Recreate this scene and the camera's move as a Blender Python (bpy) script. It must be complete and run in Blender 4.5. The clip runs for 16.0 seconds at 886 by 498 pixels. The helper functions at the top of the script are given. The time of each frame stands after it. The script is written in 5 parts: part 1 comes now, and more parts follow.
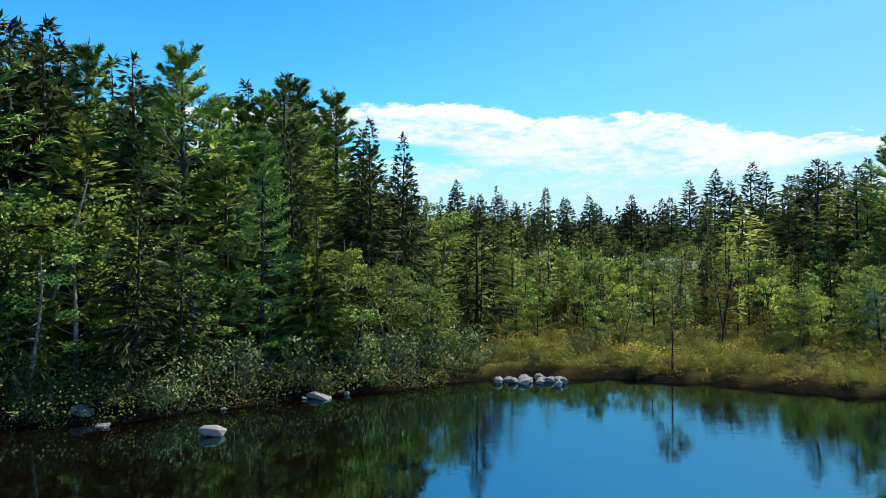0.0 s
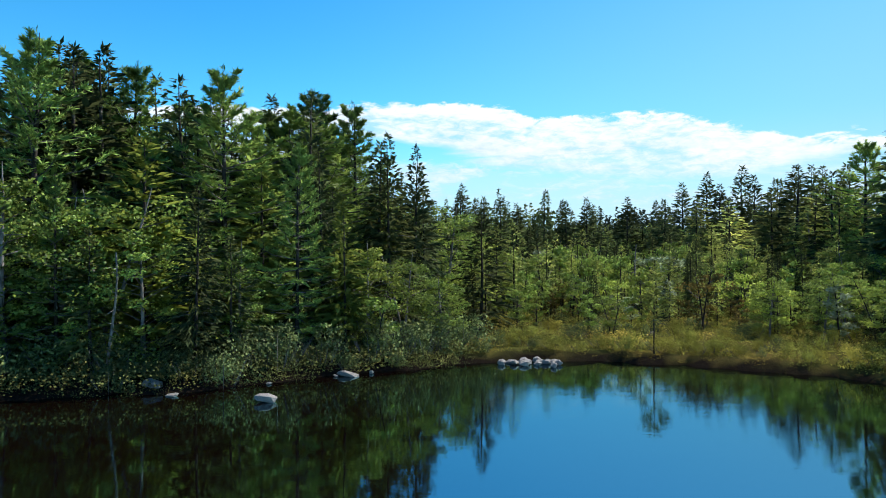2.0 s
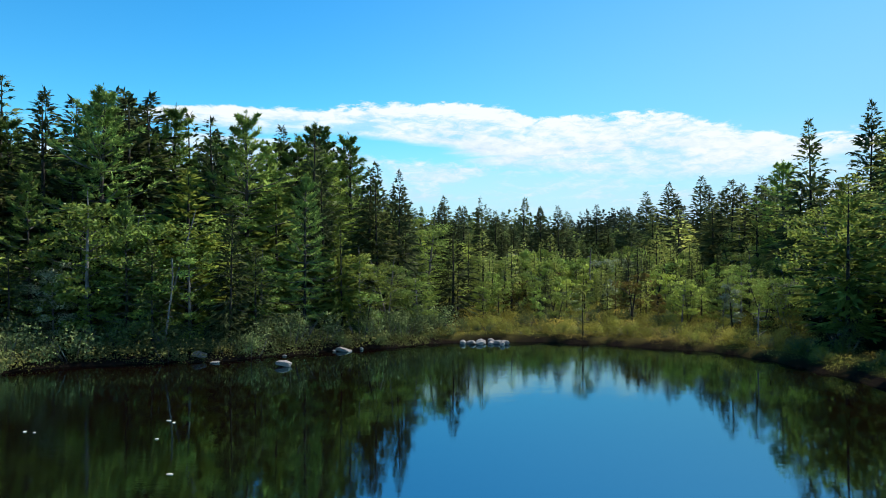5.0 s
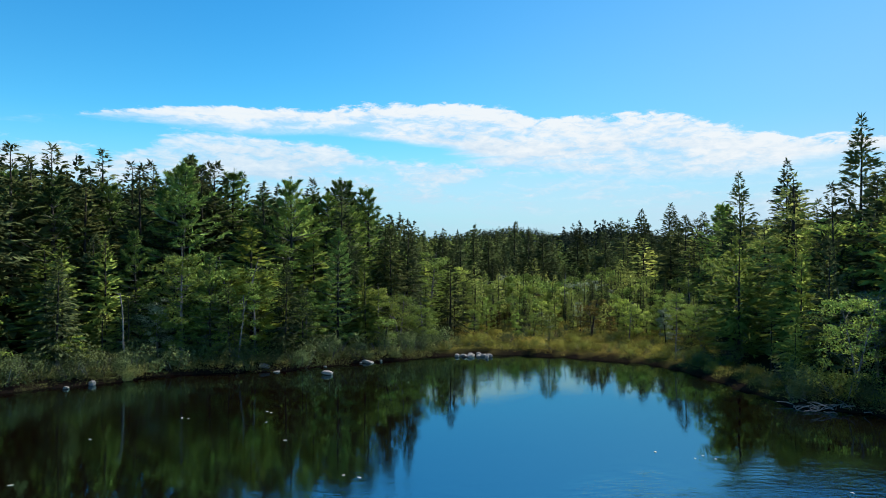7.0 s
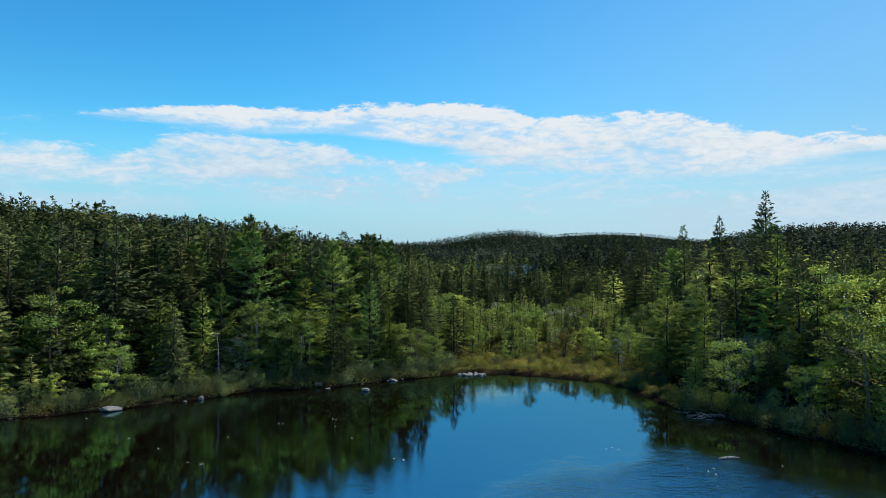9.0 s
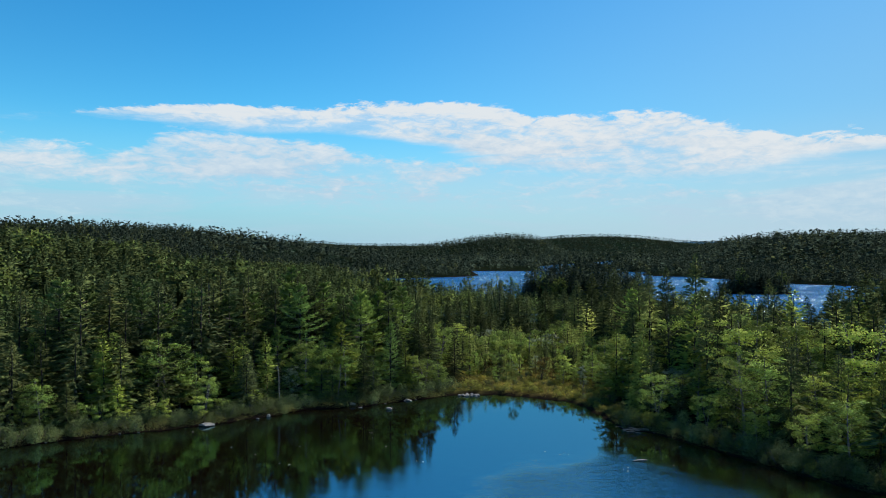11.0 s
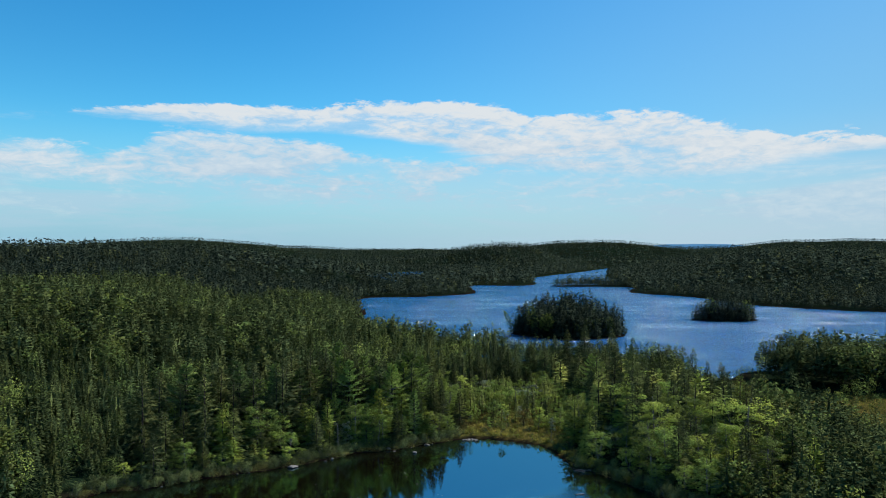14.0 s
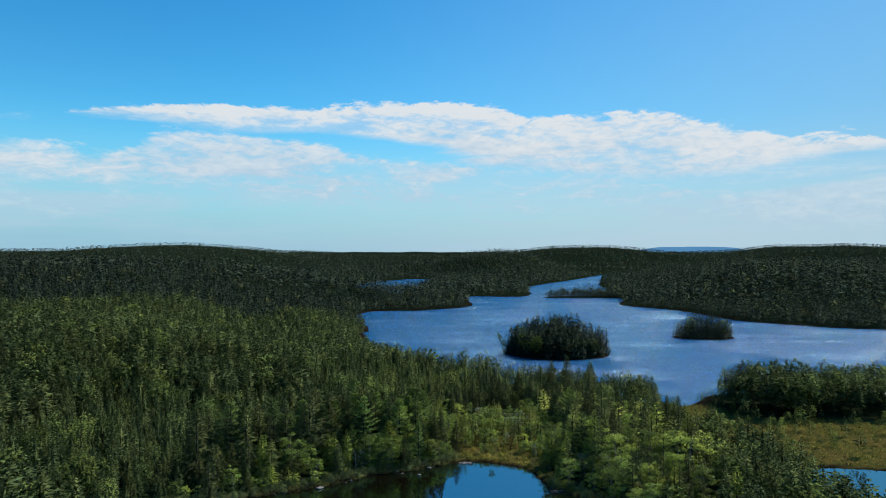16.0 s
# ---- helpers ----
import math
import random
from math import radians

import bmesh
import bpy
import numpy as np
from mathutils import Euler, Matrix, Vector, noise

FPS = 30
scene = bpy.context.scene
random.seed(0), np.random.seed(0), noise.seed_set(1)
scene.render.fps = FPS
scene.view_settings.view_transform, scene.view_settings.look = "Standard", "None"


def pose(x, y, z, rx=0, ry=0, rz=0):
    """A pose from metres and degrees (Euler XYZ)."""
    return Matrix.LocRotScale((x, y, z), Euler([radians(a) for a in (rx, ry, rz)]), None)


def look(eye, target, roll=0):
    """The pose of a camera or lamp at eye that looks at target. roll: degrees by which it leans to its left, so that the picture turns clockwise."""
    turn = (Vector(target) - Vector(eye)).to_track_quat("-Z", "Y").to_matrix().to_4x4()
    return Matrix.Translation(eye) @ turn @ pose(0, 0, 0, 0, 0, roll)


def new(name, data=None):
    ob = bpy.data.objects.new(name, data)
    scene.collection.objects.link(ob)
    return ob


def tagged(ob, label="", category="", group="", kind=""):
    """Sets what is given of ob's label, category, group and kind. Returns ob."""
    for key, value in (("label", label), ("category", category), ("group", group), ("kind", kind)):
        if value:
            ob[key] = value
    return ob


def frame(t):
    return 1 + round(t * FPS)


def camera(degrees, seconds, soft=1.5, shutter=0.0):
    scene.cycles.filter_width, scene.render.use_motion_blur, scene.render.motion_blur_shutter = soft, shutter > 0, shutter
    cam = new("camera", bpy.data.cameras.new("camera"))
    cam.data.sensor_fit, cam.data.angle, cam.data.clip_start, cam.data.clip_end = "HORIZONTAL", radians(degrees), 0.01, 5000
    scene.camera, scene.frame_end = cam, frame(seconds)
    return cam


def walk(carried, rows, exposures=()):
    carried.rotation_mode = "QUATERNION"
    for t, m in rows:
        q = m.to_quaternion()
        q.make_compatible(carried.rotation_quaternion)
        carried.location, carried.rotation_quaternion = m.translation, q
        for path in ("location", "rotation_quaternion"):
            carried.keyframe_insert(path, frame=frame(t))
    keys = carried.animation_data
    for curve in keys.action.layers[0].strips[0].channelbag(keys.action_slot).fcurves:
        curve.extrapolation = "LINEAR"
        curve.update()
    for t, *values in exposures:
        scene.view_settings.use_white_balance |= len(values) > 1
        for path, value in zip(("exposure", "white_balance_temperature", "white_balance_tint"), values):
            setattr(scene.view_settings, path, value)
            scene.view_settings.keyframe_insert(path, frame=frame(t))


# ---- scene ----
cam = camera(66.0, 16.0, soft=0.95)
# seconds, place in metres, yaw and pitch in degrees
PATH = [
    (0.0, 0.000, -0.000, 5.997, 0.096, 0.237),
    (0.5, -0.155, -1.071, 6.007, 0.105, 0.229),
    (1.0, -0.306, -2.196, 5.994, 0.125, 0.221),
    (1.5, -0.437, -3.394, 5.965, 0.174, 0.212),
    (2.0, -0.454, -4.634, 5.944, 0.226, 0.204),
    (2.5, -0.330, -5.895, 5.926, 0.265, 0.189),
    (3.0, -0.073, -7.206, 5.919, 0.271, 0.173),
    (3.5, 0.277, -8.692, 5.877, 0.234, 0.158),
    (4.0, 0.661, -10.423, 5.849, 0.152, 0.142),
    (6.5, 1.639, -25.427, 8.417, 0.240, 0.237),
    (7.0, 1.513, -29.755, 9.383, 0.276, 0.237),
    (7.5, 1.371, -34.307, 10.481, 0.295, 0.237),
    (8.0, 1.238, -39.108, 11.772, 0.274, 0.221),
    (8.5, 1.059, -44.193, 13.192, 0.256, 0.206),
    (9.0, 0.869, -49.485, 14.702, 0.227, 0.190),
    (11.5, -0.345, -79.983, 24.951, -0.024, 0.095),
    (12.0, -0.780, -86.748, 27.903, -0.035, 0.095),
    (12.5, -1.221, -93.592, 30.976, -0.066, 0.095),
    (13.0, -1.642, -100.511, 34.152, -0.121, 0.083),
    (13.5, -2.027, -107.490, 37.424, -0.172, 0.071),
    (14.0, -2.359, -114.514, 40.769, -0.209, 0.059),
    (14.5, -2.619, -121.568, 44.153, -0.251, 0.047),
    (15.0, -2.797, -128.642, 47.553, -0.314, 0.071),
    (15.5, -2.919, -135.723, 50.957, -0.384, 0.095),
    (16.0, -3.017, -142.804, 54.364, -0.431, 0.119),
]
walk(cam, [(t, pose(x, y, z, 90 + pitch, 0, yaw)) for t, x, y, z, yaw, pitch in PATH], [(0.0, 0.90), (4.0, 0.85), (9.0, 0.52), (16.0, 0.40)])

# ---------------------------------------------------------------- light
SUN_AZ, SUN_EL = radians(61), radians(51)
sun_way = Vector((math.sin(SUN_AZ) * math.cos(SUN_EL), math.cos(SUN_AZ) * math.cos(SUN_EL), math.sin(SUN_EL)))
sun = new("sun", bpy.data.lights.new("sun", "SUN"))
sun.data.energy, sun.data.angle, sun.data.color = 5.0, radians(0.53), (1.0, 0.95, 0.86)
sun.matrix_world = look(sun_way * 400, (0, 0, 0))


class Nodes:
    """Short hand for building a node tree."""

    def __init__(self, tree):
        self.tree = tree
        tree.nodes.clear()

    def add(self, kind, **values):
        n = self.tree.nodes.new(kind)
        for key, value in values.items():
            if key == "inputs":
                for name, v in value.items():
                    if isinstance(v, bpy.types.NodeSocket):
                        self.tree.links.new(v, n.inputs[name])
                    else:
                        n.inputs[name].default_value = v
            else:
                setattr(n, key, value)
        return n

    def math(self, op, a, b=0.0, c=0.0, clamp=False):
        n = self.add("ShaderNodeMath", operation=op, use_clamp=clamp)
        for i, v in enumerate((a, b, c)):
            if isinstance(v, bpy.types.NodeSocket):
                self.tree.links.new(v, n.inputs[i])
            else:
                n.inputs[i].default_value = v
        return n.outputs[0]

    def smooth(self, v, lo, hi, out_lo=0.0, out_hi=1.0):
        n = self.add("ShaderNodeMapRange", interpolation_type="SMOOTHSTEP")
        for i, x in enumerate((v, lo, hi, out_lo, out_hi)):
            if isinstance(x, bpy.types.NodeSocket):
                self.tree.links.new(x, n.inputs[i])
            else:
                n.inputs[i].default_value = x
        return n.outputs[0]

    def noise(self, vector, scale, detail=4.0, rough=0.55, distortion=0.0):
        n = self.add("ShaderNodeTexNoise", inputs={"Scale": scale, "Detail": detail, "Roughness": rough, "Distortion": distortion})
        if vector is not None:
            self.tree.links.new(vector, n.inputs["Vector"])
        return n.outputs["Fac"]

    def ramp(self, fac, stops):
        n = self.add("ShaderNodeValToRGB")
        self.tree.links.new(fac, n.inputs[0])
        els = n.color_ramp.elements
        while len(els) < len(stops):
            els.new(0.5)
        for e, (p, c) in zip(els, stops):
            e.position, e.color = p, (*c, 1) if len(c) == 3 else c
        return n.outputs[0]

    def mix(self, fac, a, b, blend="MIX"):
        n = self.add("ShaderNodeMix", data_type="RGBA", blend_type=blend)
        for i, v in ((0, fac), (6, a), (7, b)):
            if isinstance(v, bpy.types.NodeSocket):
                self.tree.links.new(v, n.inputs[i])
            else:
                n.inputs[i].default_value = v if i == 0 else (*v, 1)
        return n.outputs[2]


# sky with a bank of broken cloud low over the horizon
world = bpy.data.worlds.new("sky")
scene.world = world
world.use_nodes = True
N = Nodes(world.node_tree)
sky = N.add("ShaderNodeTexSky", sky_type="NISHITA", sun_disc=False, sun_elevation=SUN_EL, sun_rotation=SUN_AZ, altitude=100.0,
            air_density=1.0, dust_density=0.0, ozone_density=2.0)
deep = N.add("ShaderNodeHueSaturation", inputs={"Saturation": 1.36, "Value": 1.0, "Color": sky.outputs[0]}).outputs[0]
blue = N.mix(1.0, deep, (0.56, 1.17, 1.18), "MULTIPLY")
way = N.add("ShaderNodeTexCoord").outputs["Generated"]
xyz = N.add("ShaderNodeSeparateXYZ", inputs={0: way})
flat = N.math("SQRT", N.math("ADD", N.math("MULTIPLY", xyz.outputs[0], xyz.outputs[0]), N.math("MULTIPLY", xyz.outputs[1], xyz.outputs[1])))
rise = N.math("DIVIDE", xyz.outputs[2], N.math("MAXIMUM", flat, 0.02))
turn = N.math("ARCTAN2", xyz.outputs[0], xyz.outputs[1])
flow = N.add("ShaderNodeCombineXYZ", inputs={0: N.math("MULTIPLY", turn, 7.5), 1: N.math("MULTIPLY", rise, 20.0), 2: 3.7}).outputs[0]
flow_wide = N.add("ShaderNodeCombineXYZ", inputs={0: N.math("MULTIPLY", turn, 2.2), 1: N.math("MULTIPLY", rise, 17.0), 2: 8.1}).outputs[0]
puffs = N.noise(flow, 1.6, 8.0, 0.62, 0.3)
bands = N.noise(flow_wide, 1.3, 7.0, 0.58, 0.5)


def sky_line(points):
    """A cloud's edge: its height over the horizon against the bearing, both given in degrees."""
    stops = [((radians(b) + 0.75) / 1.5, (math.tan(radians(h)) / 0.25,) * 3) for b, h in points]
    return N.math("MULTIPLY", N.ramp(N.add("ShaderNodeMapRange", inputs={0: turn, 1: -0.75, 2: 0.75}).outputs[0], stops), 0.25)


main_top = sky_line([(-28.8, 10.0), (-26.6, 10.86), (-21.4, 11.42), (-12.3, 11.62), (-8.7, 11.89), (-6.8, 12.12), (0.8, 12.2), (5.0, 11.88), (7.4, 11.02), (14.2, 11.09), (16.0, 10.69),
                     (18.6, 10.98), (23.1, 9.39), (26.3, 8.66), (33.0, 8.38), (37.2, 8.19)])
main_foot = sky_line([(-28.8, 10.17), (-24.7, 10.37), (-20.6, 10.07), (-16.3, 9.97), (-10.5, 10.39), (-6.8, 9.66), (-4.0, 9.25), (-1.1, 8.43), (3.1, 7.12), (10.1, 6.65), (23.1, 6.13),
                      (33.0, 6.66), (37.2, 6.51)])
low_top = sky_line([(-36.2, 8.03), (-33.0, 8.15), (-29.5, 7.84), (-25.2, 7.47), (-23.4, 8.56), (-22.3, 9.19), (-20.2, 9.66), (-15.9, 9.63), (-11.4, 9.13), (-8.2, 8.44), (-3.0, 7.49), (3.6, 7.4),
                    (12.4, 6.97), (19.0, 5.06), (27.0, 4.47), (33.0, 4.37)])
low_foot = sky_line([(-36.2, 5.08), (-33.0, 4.96), (-21.9, 4.53), (-8.7, 3.8), (5.5, 3.63), (14.7, 4.17), (23.1, 4.05), (28.9, 3.61), (33.0, 3.3)])
tufts = N.noise(flow, 5.5, 6.0, 0.62, 0.6)
wobble = N.math("ADD", N.math("MULTIPLY", N.math("SUBTRACT", puffs, 0.5), 0.050), N.math("MULTIPLY", N.math("SUBTRACT", tufts, 0.5), 0.022))
drift = N.math("MULTIPLY", N.math("SUBTRACT", bands, 0.5), 0.10)
body = N.math("ADD", N.math("ADD", N.math("MULTIPLY", bands, 0.6), N.math("MULTIPLY", puffs, 0.4)), N.math("MULTIPLY", tufts, 0.25))
main = N.math("MULTIPLY", N.smooth(N.math("SUBTRACT", N.math("ADD", main_top, wobble), rise), -0.001, 0.007), N.smooth(N.math("SUBTRACT", rise, N.math("ADD", main_foot, drift)), -0.014, 0.012))
main = N.math("MULTIPLY", main, N.smooth(body, 0.50, 0.66, 0.42, 1.0))
low = N.math("MULTIPLY", N.smooth(N.math("SUBTRACT", N.math("ADD", low_top, wobble), rise), -0.002, 0.012), N.smooth(N.math("SUBTRACT", rise, N.math("ADD", low_foot, drift)), -0.020, 0.015))
low = N.math("MULTIPLY", low, N.smooth(body, 0.54, 0.72, 0.30, 0.92))
veil = N.math("MULTIPLY", N.smooth(rise, 0.125, 0.08), N.smooth(bands, 0.40, 0.60, 0.08, 0.62))
cover = N.math("MAXIMUM", N.math("MAXIMUM", main, low), veil)
cover = N.math("MULTIPLY", cover, N.smooth(rise, 0.0, 0.06, 0.3, 1.0))
belly = N.math("ADD", N.math("ADD", N.math("MULTIPLY", puffs, 0.5), N.math("MULTIPLY", tufts, 0.5)), N.math("MULTIPLY", N.math("SUBTRACT", rise, main_top), 2.2))
shade = N.ramp(belly, [(0.24, (0.66, 0.80, 0.93)), (0.50, (1.0, 1.0, 1.0))])
cloud_light = N.mix(1.0, shade, (5.6, 6.0, 6.3), "MULTIPLY")
glare = N.math("MULTIPLY", N.smooth(turn, -0.35, 0.75, 0.0, 0.75), N.smooth(rise, 0.75, 0.1))
blue = N.mix(glare, blue, (1.95, 3.6, 5.3))
haze = N.mix(N.smooth(turn, -0.55, 0.5), (2.2, 3.9, 5.3), (3.5, 4.7, 5.6))
hazy = N.mix(N.smooth(rise, 0.20, -0.01, 0.0, 0.95), blue, haze)
mixed = N.mix(cover, hazy, cloud_light)
back = N.add("ShaderNodeBackground", inputs={"Color": mixed, "Strength": 0.098})
N.add("ShaderNodeOutputWorld", inputs={"Surface": back.outputs[0]})


# ---------------------------------------------------------------- materials
def material(name):
    m = bpy.data.materials.new(name)
    m.use_nodes = True
    return m, Nodes(m.node_tree)


def finish(n, shader, bump=None, strength=0.3, distance=0.05, targets=()):
    n.add("ShaderNodeOutputMaterial", inputs={"Surface": shader})
    if bump is not None:
        b = n.add("ShaderNodeBump", inputs={"Strength": strength, "Distance": distance, "Height": bump})
        for t in targets:
            n.tree.links.new(b.outputs[0], t.inputs["Normal"])


def foliage(name, dark, light, young, glow=0.24, tree_tint=False, gloss=0.0, vary=0.95):
    """Leaves or needles: colour varies from tree to tree and from spray to spray, light passes through."""
    m, n = material(name)
    geo = n.add("ShaderNodeNewGeometry")
    tint = n.add("ShaderNodeAttribute", attribute_name="tint").outputs["Fac"] if tree_tint else n.add("ShaderNodeObjectInfo").outputs["Random"]
    patch = n.noise(geo.outputs["Position"], 0.9, 3.0)
    leafy = n.math("ADD", n.math("MULTIPLY", geo.outputs["Random Per Island"], 0.4), n.math("MULTIPLY", patch, 0.7))
    base = n.mix(n.smooth(leafy, 0.25, 0.85), tuple(0.55 * c for c in dark), tuple(1.15 * c for c in light))
    base = n.mix(n.smooth(tint, 0.45, 1.0, 0.0, 0.95), base, young)
    bright = n.math("ADD", n.math("MULTIPLY", n.math("FRACT", n.math("MULTIPLY", tint, 7.31)), vary), 1.02 - vary / 2)
    col = n.mix(1.0, base, n.add("ShaderNodeCombineColor", inputs={0: bright, 1: bright, 2: bright}).outputs[0], "MULTIPLY")
    puff = n.add("ShaderNodeAttribute", attribute_name="puff").outputs["Vector"]
    puff = n.add("ShaderNodeVectorTransform", vector_type="NORMAL", convert_from="OBJECT", convert_to="WORLD", inputs={0: puff}).outputs[0]
    face = n.add("ShaderNodeVectorMath", operation="SCALE", inputs={0: geo.outputs["Normal"], "Scale": 0.2 if tree_tint else 0.55}).outputs[0]
    puff = n.add("ShaderNodeVectorMath", operation="NORMALIZE", inputs={0: puff}).outputs[0]
    puff = n.add("ShaderNodeVectorMath", operation="NORMALIZE", inputs={0: n.add("ShaderNodeVectorMath", operation="ADD", inputs={0: puff, 1: face}).outputs[0]}).outputs[0]
    p = n.add("ShaderNodeBsdfDiffuse", inputs={"Color": col, "Normal": puff})
    t = n.add("ShaderNodeBsdfTranslucent", inputs={"Color": n.mix(0.55, col, young), "Normal": puff})
    s = n.add("ShaderNodeMixShader", inputs={0: glow, 1: p.outputs[0], 2: t.outputs[0]})
    if gloss:
        g = n.add("ShaderNodeBsdfGlossy", inputs={"Color": (0.9, 0.95, 0.9, 1), "Roughness": 0.45})
        s = n.add("ShaderNodeMixShader", inputs={0: gloss, 1: s.outputs[0], 2: g.outputs[0]})
    finish(n, s.outputs[0])
    return m


def bark(name, dark, light, scale=9.0):
    m, n = material(name)
    co = n.add("ShaderNodeTexCoord").outputs["Object"]
    rough = n.noise(n.add("ShaderNodeMapping", inputs={"Vector": co, "Scale": (1, 1, 0.25)}).outputs[0], scale, 6.0, 0.65)
    lichen = n.noise(co, 1.7, 4.0)
    col = n.mix(n.smooth(lichen, 0.55, 0.7, 0.0, 0.5), n.mix(n.smooth(rough, 0.35, 0.65), dark, light), (0.30, 0.31, 0.27))
    p = n.add("ShaderNodeBsdfPrincipled", inputs={"Base Color": col, "Roughness": 0.9, "Specular IOR Level": 0.2})
    finish(n, p.outputs[0], rough, 0.6, 0.03, (p,))
    return m


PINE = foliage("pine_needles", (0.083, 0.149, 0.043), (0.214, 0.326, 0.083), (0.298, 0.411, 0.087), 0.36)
# Second pine needle colour at about half the value, for filler pines.
DARKER_PINE = foliage("darker_pine_needles", (0.039, 0.068, 0.029), (0.093, 0.145, 0.051), (0.133, 0.189, 0.054), 0.26)
SPRUCE = foliage("spruce_needles", (0.044, 0.061, 0.031), (0.096, 0.120, 0.049), (0.132, 0.154, 0.051), 0.30)
FIR = foliage("fir_needles", (0.119, 0.174, 0.044), (0.256, 0.326, 0.071), (0.346, 0.411, 0.074), 0.36)
LARCH = foliage("larch_needles", (0.221, 0.273, 0.084), (0.384, 0.430, 0.116), (0.454, 0.488, 0.121), 0.42)
LEAF = foliage("broad_leaves", (0.143, 0.226, 0.048), (0.285, 0.409, 0.084), (0.395, 0.474, 0.084), 0.46, gloss=0.012)
SILVER = foliage("pale_leaves", (0.18, 0.22, 0.13), (0.34, 0.38, 0.25), (0.28, 0.34, 0.17), 0.32, gloss=0.02)
SHRUB = foliage("shrub_leaves", (0.076, 0.108, 0.041), (0.157, 0.205, 0.074), (0.198, 0.240, 0.084), 0.36, gloss=0.010)
HEATH = foliage("heath_leaves", (0.143, 0.181, 0.042), (0.312, 0.338, 0.072), (0.416, 0.356, 0.072), 0.44)
RUST = foliage("rusty_leaves", (0.13, 0.10, 0.03), (0.25, 0.17, 0.05), (0.22, 0.18, 0.05), 0.3)
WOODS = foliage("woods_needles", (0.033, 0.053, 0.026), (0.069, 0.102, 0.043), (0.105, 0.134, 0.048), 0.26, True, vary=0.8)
# Copies of the woods colours, darker and bluer: distance haze put into them.
FAR_WOODS = foliage("far_needles_hazed", (0.019, 0.031, 0.026), (0.036, 0.054, 0.040), (0.046, 0.064, 0.042), 0.14, True, vary=0.5)
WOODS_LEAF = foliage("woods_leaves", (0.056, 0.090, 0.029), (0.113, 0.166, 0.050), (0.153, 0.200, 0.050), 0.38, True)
FAR_LEAF = foliage("far_leaves_hazed", (0.035, 0.048, 0.024), (0.061, 0.077, 0.036), (0.074, 0.088, 0.038), 0.2, True, vary=0.5)
SEDGE = foliage("sedge_blades", (0.145, 0.155, 0.034), (0.295, 0.275, 0.058), (0.245, 0.275, 0.052), 0.40, True)
HEATH_MOUND = foliage("heath_mound_leaves", (0.126, 0.167, 0.042), (0.348, 0.380, 0.079), (0.516, 0.380, 0.086), 0.44, True)
# Near-black leaves: the shade of the undercut bog edge is in their colour.
SHADE_TUSSOCK = foliage("tussock_undercut_shade", (0.013, 0.012, 0.006), (0.034, 0.030, 0.012), (0.050, 0.047, 0.017), 0.2, True)
SHRUB_MOUND = foliage("bank_shrub_leaves", (0.060, 0.079, 0.029), (0.145, 0.166, 0.058), (0.215, 0.207, 0.065), 0.34, True)
BARK = bark("conifer_bark", (0.014, 0.012, 0.010), (0.045, 0.038, 0.033))
TWIG = bark("dead_twigs", (0.055, 0.050, 0.046), (0.17, 0.16, 0.15), 8.0)
PALE_BARK = bark("pale_bark", (0.09, 0.082, 0.074), (0.27, 0.255, 0.24), 5.0)
DEAD = bark("dead_wood", (0.10, 0.090, 0.082), (0.26, 0.245, 0.23), 12.0)



def scrap(name, dark, light):
    m, n = material(name)
    co = n.add("ShaderNodeTexCoord").outputs["Object"]
    p = n.add("ShaderNodeBsdfPrincipled", inputs={"Base Color": n.mix(n.noise(co, 9.0), dark, light), "Roughness": 0.7})
    finish(n, p.outputs[0])
    return m


PALE_SCRAP = scrap("pale_scrap", (0.30, 0.28, 0.22), (0.62, 0.60, 0.52))


def stone(name):
    m, n = material(name)
    co = n.add("ShaderNodeTexCoord").outputs["Object"]
    shift = n.add("ShaderNodeVectorMath", operation="ADD", inputs={0: co, 1: n.add("ShaderNodeObjectInfo").outputs["Location"]}).outputs[0]
    grain = n.noise(shift, 28.0, 5.0, 0.7)
    blotch = n.noise(shift, 2.6, 5.0, 0.6)
    col = n.mix(n.smooth(grain, 0.35, 0.68), (0.10, 0.093, 0.09), (0.26, 0.245, 0.235))
    col = n.mix(n.smooth(blotch, 0.48, 0.68, 0.0, 0.6), col, (0.17, 0.16, 0.14))
    p = n.add("ShaderNodeBsdfPrincipled", inputs={"Base Color": col, "Roughness": 0.85, "Specular IOR Level": 0.3})
    finish(n, p.outputs[0], n.math("ADD", grain, n.math("MULTIPLY", blotch, 2.0)), 0.5, 0.03, (p,))
    return m


STONE = stone("granite")


